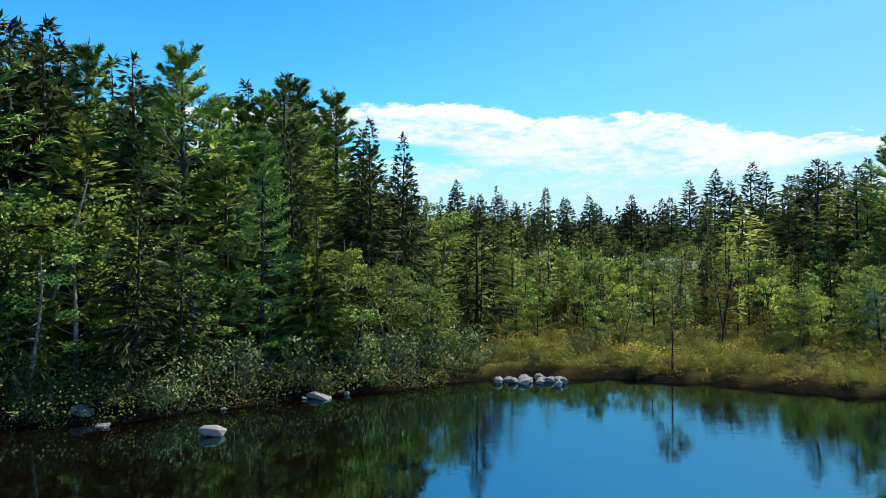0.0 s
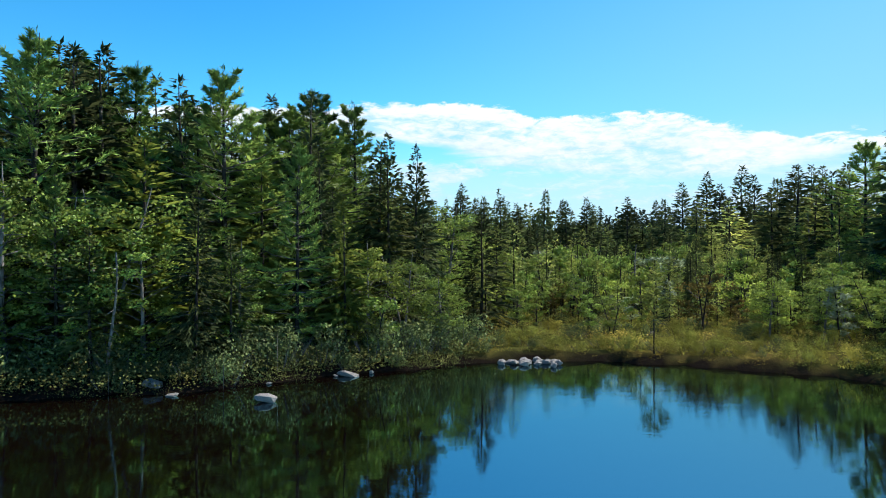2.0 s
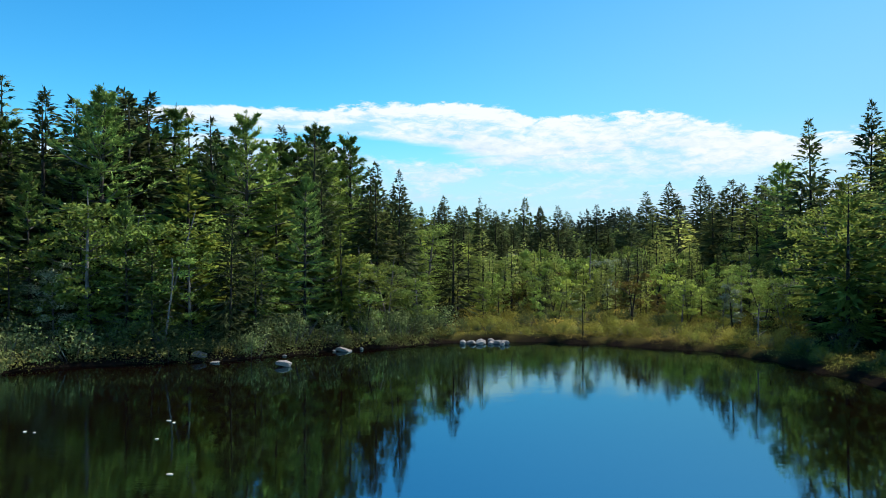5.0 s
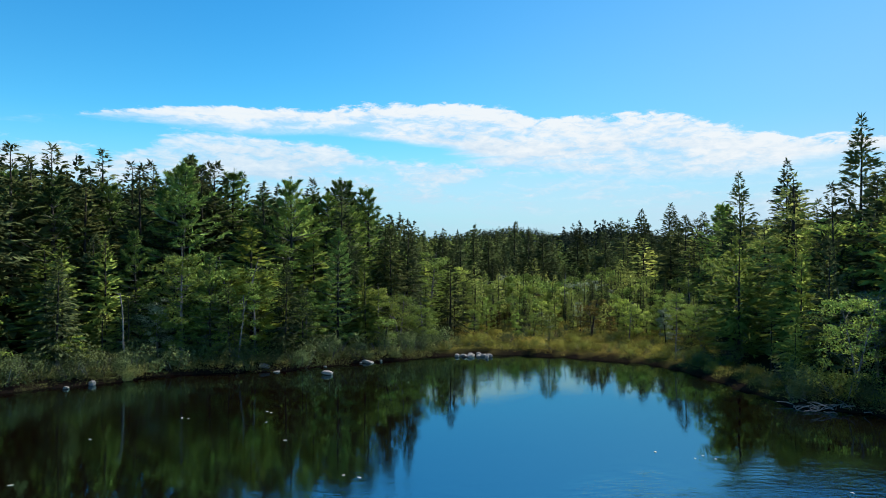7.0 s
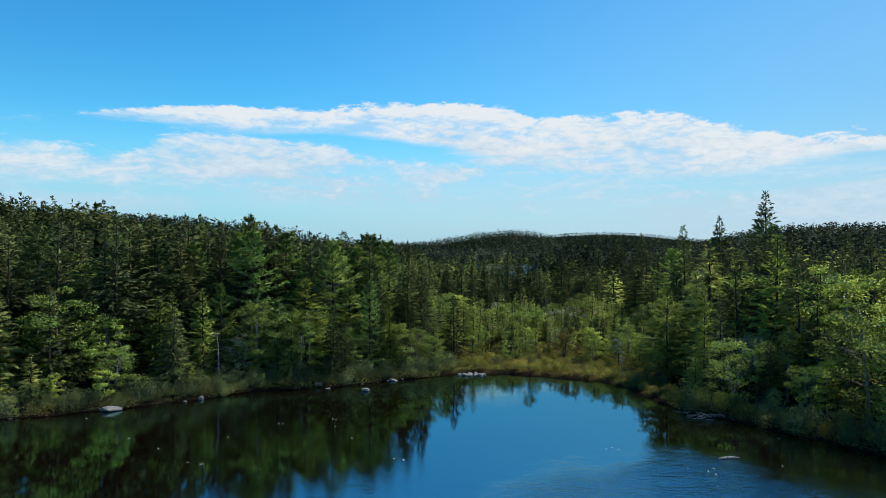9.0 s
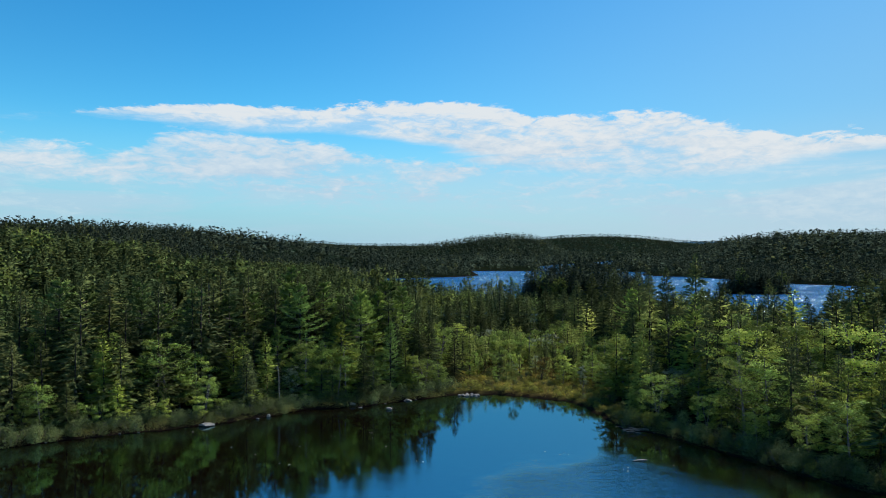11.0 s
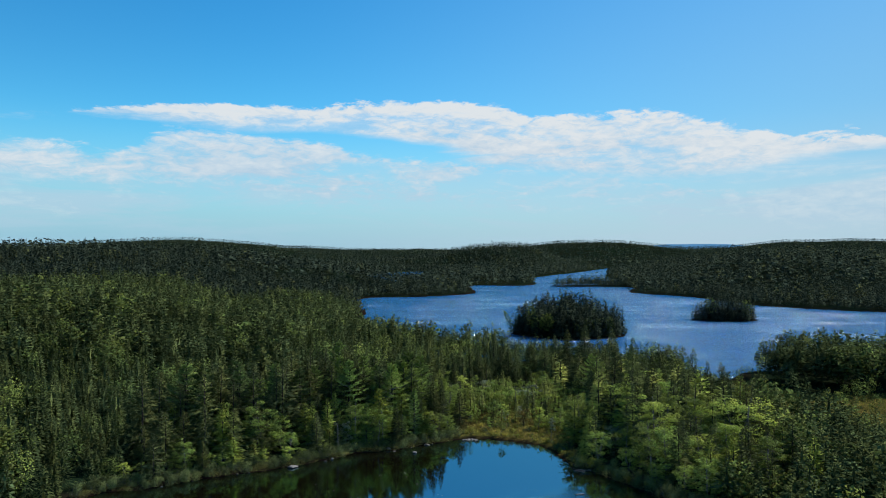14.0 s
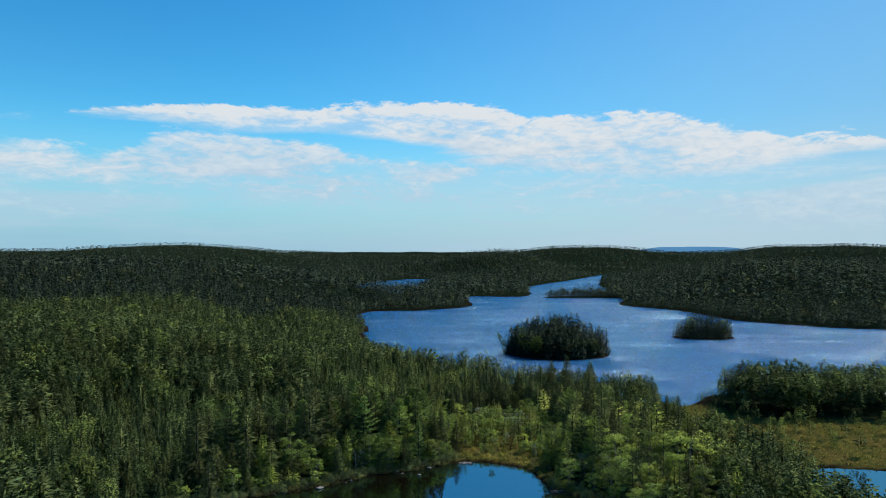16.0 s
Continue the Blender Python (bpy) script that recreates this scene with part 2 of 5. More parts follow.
def water(name, body_col, ripple, patchy, index=1.6, rough=0.015, fine=2.6, broad=0.45, tint=(0.88, 0.96, 1.0), gust=None, chop=0.0):
    """Water: a dim body, peat brown or blue for reflected sky, under a mirror whose ripples come and go in patches."""
    m, n = material(name)
    pos = n.add("ShaderNodeNewGeometry").outputs["Position"]
    long = n.add("ShaderNodeMapping", inputs={"Vector": pos, "Scale": (0.55, 1.5, 1.0)}).outputs[0]
    small = n.noise(long, fine, 4.0, 0.6)
    wide = n.noise(long, broad, 2.0, 0.5)
    patch = n.smooth(n.noise(pos, 0.035, 3.0, 0.5), 0.45, 0.68, 1.0 - patchy, 1.0)
    if gust:
        away = n.add("ShaderNodeVectorMath", operation="DISTANCE", inputs={0: pos, 1: (gust[0], gust[1], 0)}).outputs["Value"]
        away = n.math("ADD", away, n.math("MULTIPLY", n.noise(pos, 0.12, 4.0), 12.0))
        patch = n.math("ADD", patch, n.smooth(away, gust[2] + 7, gust[2], 0.0, 6.0))
    height = n.math("MULTIPLY", n.math("ADD", small, n.math("MULTIPLY", wide, 1.2)), patch)
    b = n.add("ShaderNodeBump", inputs={"Strength": 1.0, "Distance": ripple, "Height": height})
    murk = n.noise(pos, 0.22, 4.0)
    if chop:
        rough = n.smooth(n.noise(n.add("ShaderNodeMapping", inputs={"Vector": pos, "Scale": (0.6, 1.6, 1.0)}).outputs[0], 0.022, 5.0, 0.62), 0.42, 0.70, rough, rough + chop)
    d = n.add("ShaderNodeBsdfDiffuse", inputs={"Color": n.mix(murk, body_col, tuple(c * 0.35 for c in body_col))})
    g = n.add("ShaderNodeBsdfGlossy", inputs={"Color": (*tint, 1.0), "Roughness": rough, "Normal": b.outputs[0]})
    fres = n.add("ShaderNodeFresnel", inputs={"IOR": index, "Normal": b.outputs[0]})
    s = n.add("ShaderNodeMixShader", inputs={0: fres.outputs[0], 1: d.outputs[0], 2: g.outputs[0]})
    finish(n, s.outputs[0])
    return m


POND = water("pond_surface", (0.0042, 0.0020, 0.0013), 0.010, 0.85, 5.0, tint=(0.52, 0.94, 1.0), gust=(16.0, -12.0, 14.0))
# Sky reflection is put into the lake's blue body colour.
LAKE = water("lake_surface", (0.010, 0.088, 0.225), 1.15, 0.3, 1.80, 0.085, 1.2, 0.33, (0.76, 0.94, 1.0), chop=0.15)


def ground_cover():
    m, n = material("forest_floor_and_bog")
    pos = n.add("ShaderNodeNewGeometry").outputs["Position"]
    zone = n.add("ShaderNodeAttribute", attribute_name="bog").outputs["Fac"]
    bank = n.add("ShaderNodeAttribute", attribute_name="peat").outputs["Fac"]
    fine = n.noise(pos, 3.2, 6.0, 0.7)
    mid = n.noise(pos, 0.45, 4.0, 0.6)
    wide = n.noise(pos, 0.035, 4.0, 0.55)
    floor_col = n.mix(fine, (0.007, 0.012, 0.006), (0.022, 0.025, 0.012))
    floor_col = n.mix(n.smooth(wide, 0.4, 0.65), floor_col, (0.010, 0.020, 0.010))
    moss = n.mix(n.smooth(mid, 0.35, 0.65), (0.070, 0.074, 0.018), (0.130, 0.102, 0.028))
    moss = n.mix(n.smooth(fine, 0.5, 0.8, 0.0, 0.8), moss, (0.040, 0.058, 0.014))
    moss = n.mix(n.smooth(wide, 0.5, 0.62, 0.0, 0.4), moss, (0.16, 0.095, 0.035))
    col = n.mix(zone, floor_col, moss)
    # bank peat, its colour darkened further for the shade under overhanging edges
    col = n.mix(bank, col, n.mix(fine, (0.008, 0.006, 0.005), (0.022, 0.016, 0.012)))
    p = n.add("ShaderNodeBsdfDiffuse", inputs={"Color": col, "Roughness": 0.8})
    finish(n, p.outputs[0], n.math("ADD", fine, n.math("MULTIPLY", mid, 2.0)), 0.8, 0.12, (p,))
    return m


GROUND = ground_cover()


# ---------------------------------------------------------------- shape of the land
def curve(points, steps=4):
    """A closed smooth line through a few corners."""
    p = np.array(points, float)
    a, b, c = np.roll(p, 1, 0), p, np.roll(p, -1, 0)
    d = np.roll(p, -2, 0)
    out = []
    for s in np.arange(steps) / steps:
        out.append(0.5 * (2 * b + (c - a) * s + (2 * a - 5 * b + 4 * c - d) * s * s + (3 * b - a - 3 * c + d) * s ** 3))
    return np.stack(out, 1).reshape(-1, 2)


POND_SHORE = curve([(-61, -2), (-53, 1.5), (-48, 5), (-42.5, 8), (-36, 11), (-31, 13.7), (-23.4, 18.6), (-19.8, 22), (-15, 23.4), (-11.6, 24.2), (-7.3, 27),
                    (-2.1, 29.9), (2, 32.1), (7.4, 32.6), (10.8, 31.5), (15.1, 29.5), (18.6, 27.3), (20.8, 22.1), (22, 16), (23, 11.3), (25.8, 10.3),
                    (28.4, 6), (31, 2), (34.8, -4), (38.2, -9), (42, -14), (48, -30), (52, -60), (45, -100), (10, -118), (-40, -105), (-75, -70), (-74, -30)])
LAKE_SHORE = curve([(-49, 269), (-44, 228), (-27, 178), (-9, 156), (20, 140), (55, 118), (78, 101), (87, 96), (97, 110), (130, 118), (170, 115), (230, 100),
                    (310, 80), (420, 60), (520, 110), (520, 235), (400, 285), (304, 322), (268, 340), (228, 387), (214, 472), (178, 536), (203, 625),
                    (127, 636), (132, 662), (215, 705), (245, 900), (292, 1085), (372, 1330), (345, 1335), (236, 1090), (136, 880), (105, 672), (36, 662),
                    (30, 600), (28, 520), (-21, 474), (-63, 463), (-72, 400), (-53, 345)])
SMALL_LAKE = curve([(-135, 830), (-105, 720), (-60, 700), (-28, 860), (-12, 1128), (-60, 1140), (-116, 1010)])
SIDE_POND = curve([(84, 14), (88.4, 25), (97, 27.3), (107, 24.8), (130, 22), (160, 15), (168, -40), (120, -62), (92, -30), (82, 4)])
ISLANDS = [(60, 218, 27, 24), (163, 283, 19, 13)]


def to_line(x, y, line):
    """Signed distance to a closed line, positive outside it."""
    best = np.full(x.shape, 1e18)
    inside = np.zeros(x.shape, bool)
    for (ax, ay), (bx, by) in zip(line, np.roll(line, -1, 0)):
        ex, ey = bx - ax, by - ay
        s = np.clip(((x - ax) * ex + (y - ay) * ey) / (ex * ex + ey * ey), 0, 1)
        best = np.minimum(best, (x - ax - s * ex) ** 2 + (y - ay - s * ey) ** 2)
        if ay != by:
            inside ^= ((ay > y) != (by > y)) & (x < ex * (y - ay) / ey + ax)
    return np.where(inside, -1, 1) * np.sqrt(best)


def waves(x, y, size, seed):
    """Soft noise between about -1 and 1 from a handful of crossing waves."""
    r = np.random.RandomState(seed)
    v = np.zeros(np.shape(x))
    for i in range(7):
        a, k, p = r.uniform(0, 2 * np.pi), 2 * np.pi / size * r.uniform(0.6, 1.7), r.uniform(0, 7)
        v = v + np.sin(k * (x * np.cos(a) + y * np.sin(a)) + p + 1.3 * np.sin(0.7 * k * (y * np.cos(a) - x * np.sin(a)) + 2 * p))
    return v / 4.0


def smooth(v, lo, hi):
    s = np.clip((v - lo) / (hi - lo), 0, 1)
    return s * s * (3 - 2 * s)


def shore(x, y):
    """Metres from the nearest water's edge: land is positive."""
    d = np.minimum(to_line(x, y, POND_SHORE) + 0.35 * waves(x, y, 3.5, 5), to_line(x, y, SIDE_POND) + 0.5 * waves(x, y, 5, 6))
    lake = to_line(x, y, LAKE_SHORE) + 2.0 * waves(x, y, 22, 7)
    for cx, cy, rx, ry in ISLANDS:
        lake = np.maximum(lake, (1 - np.hypot((x - cx) / rx, (y - cy) / ry)) * min(rx, ry) + 1.0 * waves(x, y, 9, 8))
    return np.minimum(np.minimum(d, lake), to_line(x, y, SMALL_LAKE))


HILLS = [(-370, 540, 34, 250, 240), (430, 690, 27, 230, 180), (140, 1330, 40, 170, 130), (470, 1980, 53, 210, 200), (-760, 1950, 58, 300, 220),
         (1350, 2100, 60, 330, 300), (-1500, 1700, 40, 350, 400), (60, 2300, 30, 700, 160), (900, 1150, 30, 280, 220), 
         (-110, 110, 15, 55, 65)]


def bog_zone(x, y):
    """1 in the open bogs, 0 under the woods."""
    a = smooth(-to_line(x, y, BOG_A) + 1.5 * waves(x, y, 9, 11), -2, 2)
    b = smooth(-to_line(x, y, BOG_B) + 2.5 * waves(x, y, 14, 12), -3, 3)
    return np.maximum(a, b)


BOG_A = curve([(-1, 30), (3, 42), (2, 55), (8, 68), (22, 72), (33, 60), (29, 45), (25, 34), (24, 26), (23, 14), (14, 22), (5, 28)])
BOG_B = curve([(80, 30), (96, 24), (125, 20), (165, 18), (160, 62), (125, 72), (98, 74), (88, 92), (76, 88), (72, 60), (70, 42)])


def land(x, y, d=None):
    x, y = np.asarray(x, float), np.asarray(y, float)
    d = shore(x, y) if d is None else d
    h = np.zeros(x.shape)
    for cx, cy, top, sx, sy in HILLS:
        h += top * np.exp(-0.5 * (((x - cx) / sx) ** 2 + ((y - cy) / sy) ** 2))
    far = np.hypot(x, y + 60)
    h += smooth(far, 400, 1500) * (4 + 4 * waves(x, y, 420, 3)) + smooth(far, 2300, 4200) * 36
    h = h * smooth(d, 0, 130) * (0.25 + 0.75 * smooth(d, 20, 160))
    h += smooth(-x, 0, 12) * smooth(d, 2, 30) * 1.6 * smooth(-far, -300, -100)
    bank = 0.42 * smooth(d, -0.1, 0.7) + 0.25 * smooth(d, 0.7, 6)
    hummocks = smooth(-far, -220, -120) * (0.10 * waves(x, y, 1.9, 21) + 0.10 * waves(x, y, 4.3, 22)) * smooth(d, 0.3, 2)
    return np.where(d > 0, bank + h + hummocks, -1.4 * smooth(-d, -0.1, 5) - 0.02) + 0.0


def spread(lo, hi, fine_lo, fine_hi, fine, mid_lo, mid_hi, mid):
    """Grid lines: fine in the middle, wider around, ever wider outside."""
    lines = list(np.arange(fine_lo, fine_hi, fine)) + list(np.arange(fine_hi, mid_hi, mid)) + list(np.arange(fine_lo - mid, mid_lo, -mid))
    for start, end, sign in ((mid_hi, hi, 1), (mid_lo, lo, -1)):
        step, v = mid, start
        while (v - end) * sign < 0:
            lines.append(v)
            step *= 1.05
            v += sign * step
        lines.append(end)
    return np.array(sorted(set(np.round(lines, 3))))


def mesh_of(name, verts, faces, mats, which=None, smooth_faces=False, **attributes):
    """A mesh from numpy arrays: faces all of one corner count."""
    me = bpy.data.meshes.new(name)
    verts, faces = np.asarray(verts, np.float32), np.asarray(faces, np.int32)
    k = faces.shape[1]
    me.vertices.add(len(verts))
    me.vertices.foreach_set("co", verts.ravel())
    me.loops.add(faces.size)
    me.loops.foreach_set("vertex_index", faces.ravel())
    me.polygons.add(len(faces))
    me.polygons.foreach_set("loop_start", np.arange(0, faces.size, k, dtype=np.int32))
    me.polygons.foreach_set("loop_total", np.full(len(faces), k, np.int32))
    for m in mats if isinstance(mats, (list, tuple)) else [mats]:
        me.materials.append(m)
    if which is not None:
        me.polygons.foreach_set("material_index", np.asarray(which, np.int32))
    me.polygons.foreach_set("use_smooth", np.full(len(faces), smooth_faces))
    for key, values in attributes.items():
        values = np.asarray(values, np.float32)
        if key == "puff":
            me.attributes.new(key, "FLOAT_VECTOR", "POINT").data.foreach_set("vector", values.ravel())
        else:
            me.attributes.new(key, "FLOAT", "POINT").data.foreach_set("value", values.ravel())
    me.update(calc_edges=True)
    me.validate()
    return me


gx = spread(-4700, 4700, -62, 66, 1.0, -150, 330, 6.0)
gy = spread(-1200, 4750, -16, 56, 1.0, -130, 1150, 7.0)
X, Y = np.meshgrid(gx, gy)
D = shore(X, Y)
Z = land(X, Y, D)
idx = np.arange(X.size).reshape(X.shape)
quads = np.stack([idx[:-1, :-1], idx[:-1, 1:], idx[1:, 1:], idx[1:, :-1]], -1).reshape(-1, 4)
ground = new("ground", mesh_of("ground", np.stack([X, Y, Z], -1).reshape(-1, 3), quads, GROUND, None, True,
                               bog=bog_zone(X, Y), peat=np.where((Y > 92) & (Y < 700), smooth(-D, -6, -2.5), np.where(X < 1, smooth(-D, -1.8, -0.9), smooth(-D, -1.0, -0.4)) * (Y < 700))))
tagged(ground, "mossy forest floor and ochre bog sloping to dark ponds", "ground", kind="structure")


def sheet(name, line, mat, label, margin=3.0, level=0.0):
    c = line.mean(0)
    lo, hi = line.min(0) - margin, line.max(0) + margin
    me = mesh_of(name, [(lo[0], lo[1], level), (hi[0], lo[1], level), (hi[0], hi[1], level), (lo[0], hi[1], level)], [(0, 1, 2, 3)], mat)
    return tagged(new(name, me), label, "water", kind="structure")


sheet("pond_water", POND_SHORE, POND, "still peat-brown pond mirroring sky and trees")
sheet("side_pond_water", SIDE_POND, POND, "small dark bog pond with faint ripples", 2.0)
sheet("lake_water", LAKE_SHORE, LAKE, "wide wind-rippled blue lake with sun glitter", 5.0)
# Haze over the far ridge is put in as a blue glow.
RIDGE, ridge_n = material("ridge_haze_glow")
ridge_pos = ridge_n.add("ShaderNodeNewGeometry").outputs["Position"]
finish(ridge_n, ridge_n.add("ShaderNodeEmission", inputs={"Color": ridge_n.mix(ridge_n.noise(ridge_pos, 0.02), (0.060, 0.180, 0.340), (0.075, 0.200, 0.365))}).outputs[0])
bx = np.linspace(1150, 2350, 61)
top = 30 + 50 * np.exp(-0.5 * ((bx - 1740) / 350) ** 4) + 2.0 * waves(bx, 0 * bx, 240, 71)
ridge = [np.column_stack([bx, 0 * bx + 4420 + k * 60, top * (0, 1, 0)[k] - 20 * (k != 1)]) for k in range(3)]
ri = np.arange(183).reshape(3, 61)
tagged(new("backdrop", mesh_of("backdrop", np.concatenate(ridge), np.stack([ri[:-1, :-1], ri[:-1, 1:], ri[1:, 1:], ri[1:, :-1]], -1).reshape(-1, 4), RIDGE, None, True)), "far ridge at the skyline, its haze painted as a blue glow", "hill", kind="structure")
sheet("far_lake_water", SMALL_LAKE, LAKE, "small blue arm of a lake far off in the woods", 5.0, -0.05)


# ---------------------------------------------------------------- trees
def unit(v):
    return v / np.maximum(np.linalg.norm(v, axis=-1, keepdims=True), 1e-9)


def kites(base, way, length, width, r, flat=0.6, sag=0.0):
    """Small leaf-shaped quads from base points along ways."""
    side = np.cross(way, np.array([0, 0, 1.0]))
    side = unit(side + 1e-4 * r.normal(size=side.shape))
    up = np.cross(side, way)
    roll = r.uniform(-1, 1, len(base))[:, None] * flat * np.pi
    side = side * np.cos(roll) + up * np.sin(roll)
    length, width = np.broadcast_to(length, len(base))[:, None], np.broadcast_to(width, len(base))[:, None]
    mid = base + way * length * 0.45
    tip = base + way * length - np.array([0, 0, 1.0]) * sag * length
    v = np.stack([base, mid + side * width / 2, tip, mid - side * width / 2], 1).reshape(-1, 3)
    return v, np.arange(len(v)).reshape(-1, 4)


def tube(points, radii, sides=6):
    points, radii = np.asarray(points, float), np.asarray(radii, float)
    axis = unit(np.gradient(points, axis=0))
    u = unit(np.cross(axis, np.array([0.31, 0.95, 0.05])))
    w = np.cross(axis, u)
    a = np.arange(sides) * 2 * np.pi / sides
    ring = u[:, None] * np.cos(a)[None, :, None] + w[:, None] * np.sin(a)[None, :, None]
    v = points[:, None] + ring * radii[:, None, None]
    i = np.arange(len(points) * sides).reshape(len(points), sides)
    f = np.stack([i[:-1], np.roll(i[:-1], -1, 1), np.roll(i[1:], -1, 1), i[1:]], -1).reshape(-1, 4)
    return v.reshape(-1, 3), f


def join(pieces):
    verts, faces, start = [], [], 0
    for v, f in pieces:
        verts.append(v)
        faces.append(f + start)
        start += len(v)
    return np.concatenate(verts), np.concatenate(faces)


def stem(r, h, radius, bend=0.02, sides=6, rings=7):
    s = np.linspace(0, 1, rings)
    off = np.cumsum(r.normal(0, bend * h / rings, (rings, 2)), 0) * s[:, None]
    pts = np.column_stack([off, s * h - 0.25 * (s == 0)])
    rad = radius * (1 - s) ** 0.8 + 0.012
    rad[0] *= 1.35
    return tube(pts, rad, sides)


def branch_set(r, n, h, base, radius, shape, droop, lift, bottom=0.55):
    """Branch roots, ways and lengths round a stem."""
    t = np.sort(r.uniform(0, 1, n)) ** 0.92
    az = np.arange(n) * 2.39996 + r.normal(0, 0.5, n)
    length = radius * (1 - t) ** shape * r.uniform(0.62, 1.12, n) * np.minimum(1, bottom + 3.0 * t) + 0.12
    el = droop + (lift - droop) * t ** 1.2 + r.normal(0, 0.10, n)
    way = np.column_stack([np.cos(az) * np.cos(el), np.sin(az) * np.cos(el), np.sin(el)])
    root = np.column_stack([0 * t, 0 * t, h * (base + (0.985 - base) * t)])
    return t, root, way, length


def conifer(seed, h, radius, n=340, twigs=8.0, twig=0.46, width=0.11, base=0.05, shape=0.86, droop=-0.30, lift=0.75, dead=40, thick=0.0095, sag=0.10, hang=0.5, core=330):
    """A spruce, fir or larch: sprays of twigs on whorled branches."""
    r = np.random.RandomState(seed)
    t, root, way, length = branch_set(r, n, h, base, radius, shape, droop, lift)
    count = np.maximum(4, np.round(length * twigs)).astype(int)
    k = np.repeat(np.arange(n), count)
    s = r.uniform(0.12, 1.0, len(k)) ** 0.8
    pos = root[k] + way[k] * (length[k] * s)[:, None]
    pos[:, 2] -= sag * s ** 2 * length[k]
    turn = r.choice([-1, 1], len(k)) * r.uniform(0.35, 1.0, len(k)) * (1.15 - 0.6 * s)
    c, q = np.cos(turn), np.sin(turn)
    w = np.column_stack([way[k, 0] * c - way[k, 1] * q, way[k, 0] * q + way[k, 1] * c, way[k, 2] - hang + r.normal(0, 0.2, len(k))])
    size = twig * r.uniform(0.6, 1.25, len(k)) * np.clip(length[k] / radius * 1.5, 0.5, 1.0)
    crown = [kites(pos, unit(w), size, width * size / twig * r.uniform(0.7, 1.3, len(k)), r, 0.75, 0.12)]
    crown.append(kites(root + way * (length * 0.55)[:, None] - np.array([0, 0, sag * 0.3]) * length[:, None], unit(way - np.array([0, 0, sag])), length * 0.5, width * 1.3, r, 0.8))
    lead = np.tile([0, 0, h * 0.955], (7, 1)) + np.column_stack([np.zeros((7, 2)), np.linspace(0, h * 0.03, 7)])
    lw = unit(np.column_stack([r.normal(0, 0.45, (7, 2)), np.ones(7)]))
    lw[0] = (0, 0, 1)
    crown.append(kites(lead, lw, h * 0.035, width * 0.9, r, 1.0))
    inner = r.choice(np.where(length > 0.18 * radius)[0], core)
    crown.append(kites(root[inner] + way[inner] * (length[inner] * r.uniform(0.02, 0.5, core))[:, None], unit(way[inner] + r.normal(0, 0.5, (core, 3))), 0.40 * length[inner] + 0.1, 0.12 * length[inner] + 0.07, r, 1.0))
    trunk = []
    if dead:
        tz = r.uniform(0.05, 0.55, dead) * h
        a = r.uniform(0, 7, dead)
        dw = unit(np.column_stack([np.cos(a), np.sin(a), r.uniform(-0.35, 0.2, dead)]))
        trunk.append(kites(np.column_stack([0 * a, 0 * a, tz]), dw, radius * r.uniform(0.4, 0.85, dead), 0.035, r, 1.0, 0.1))
    return stem(r, h * 0.97, h * thick), join(trunk) if dead else None, join(crown)


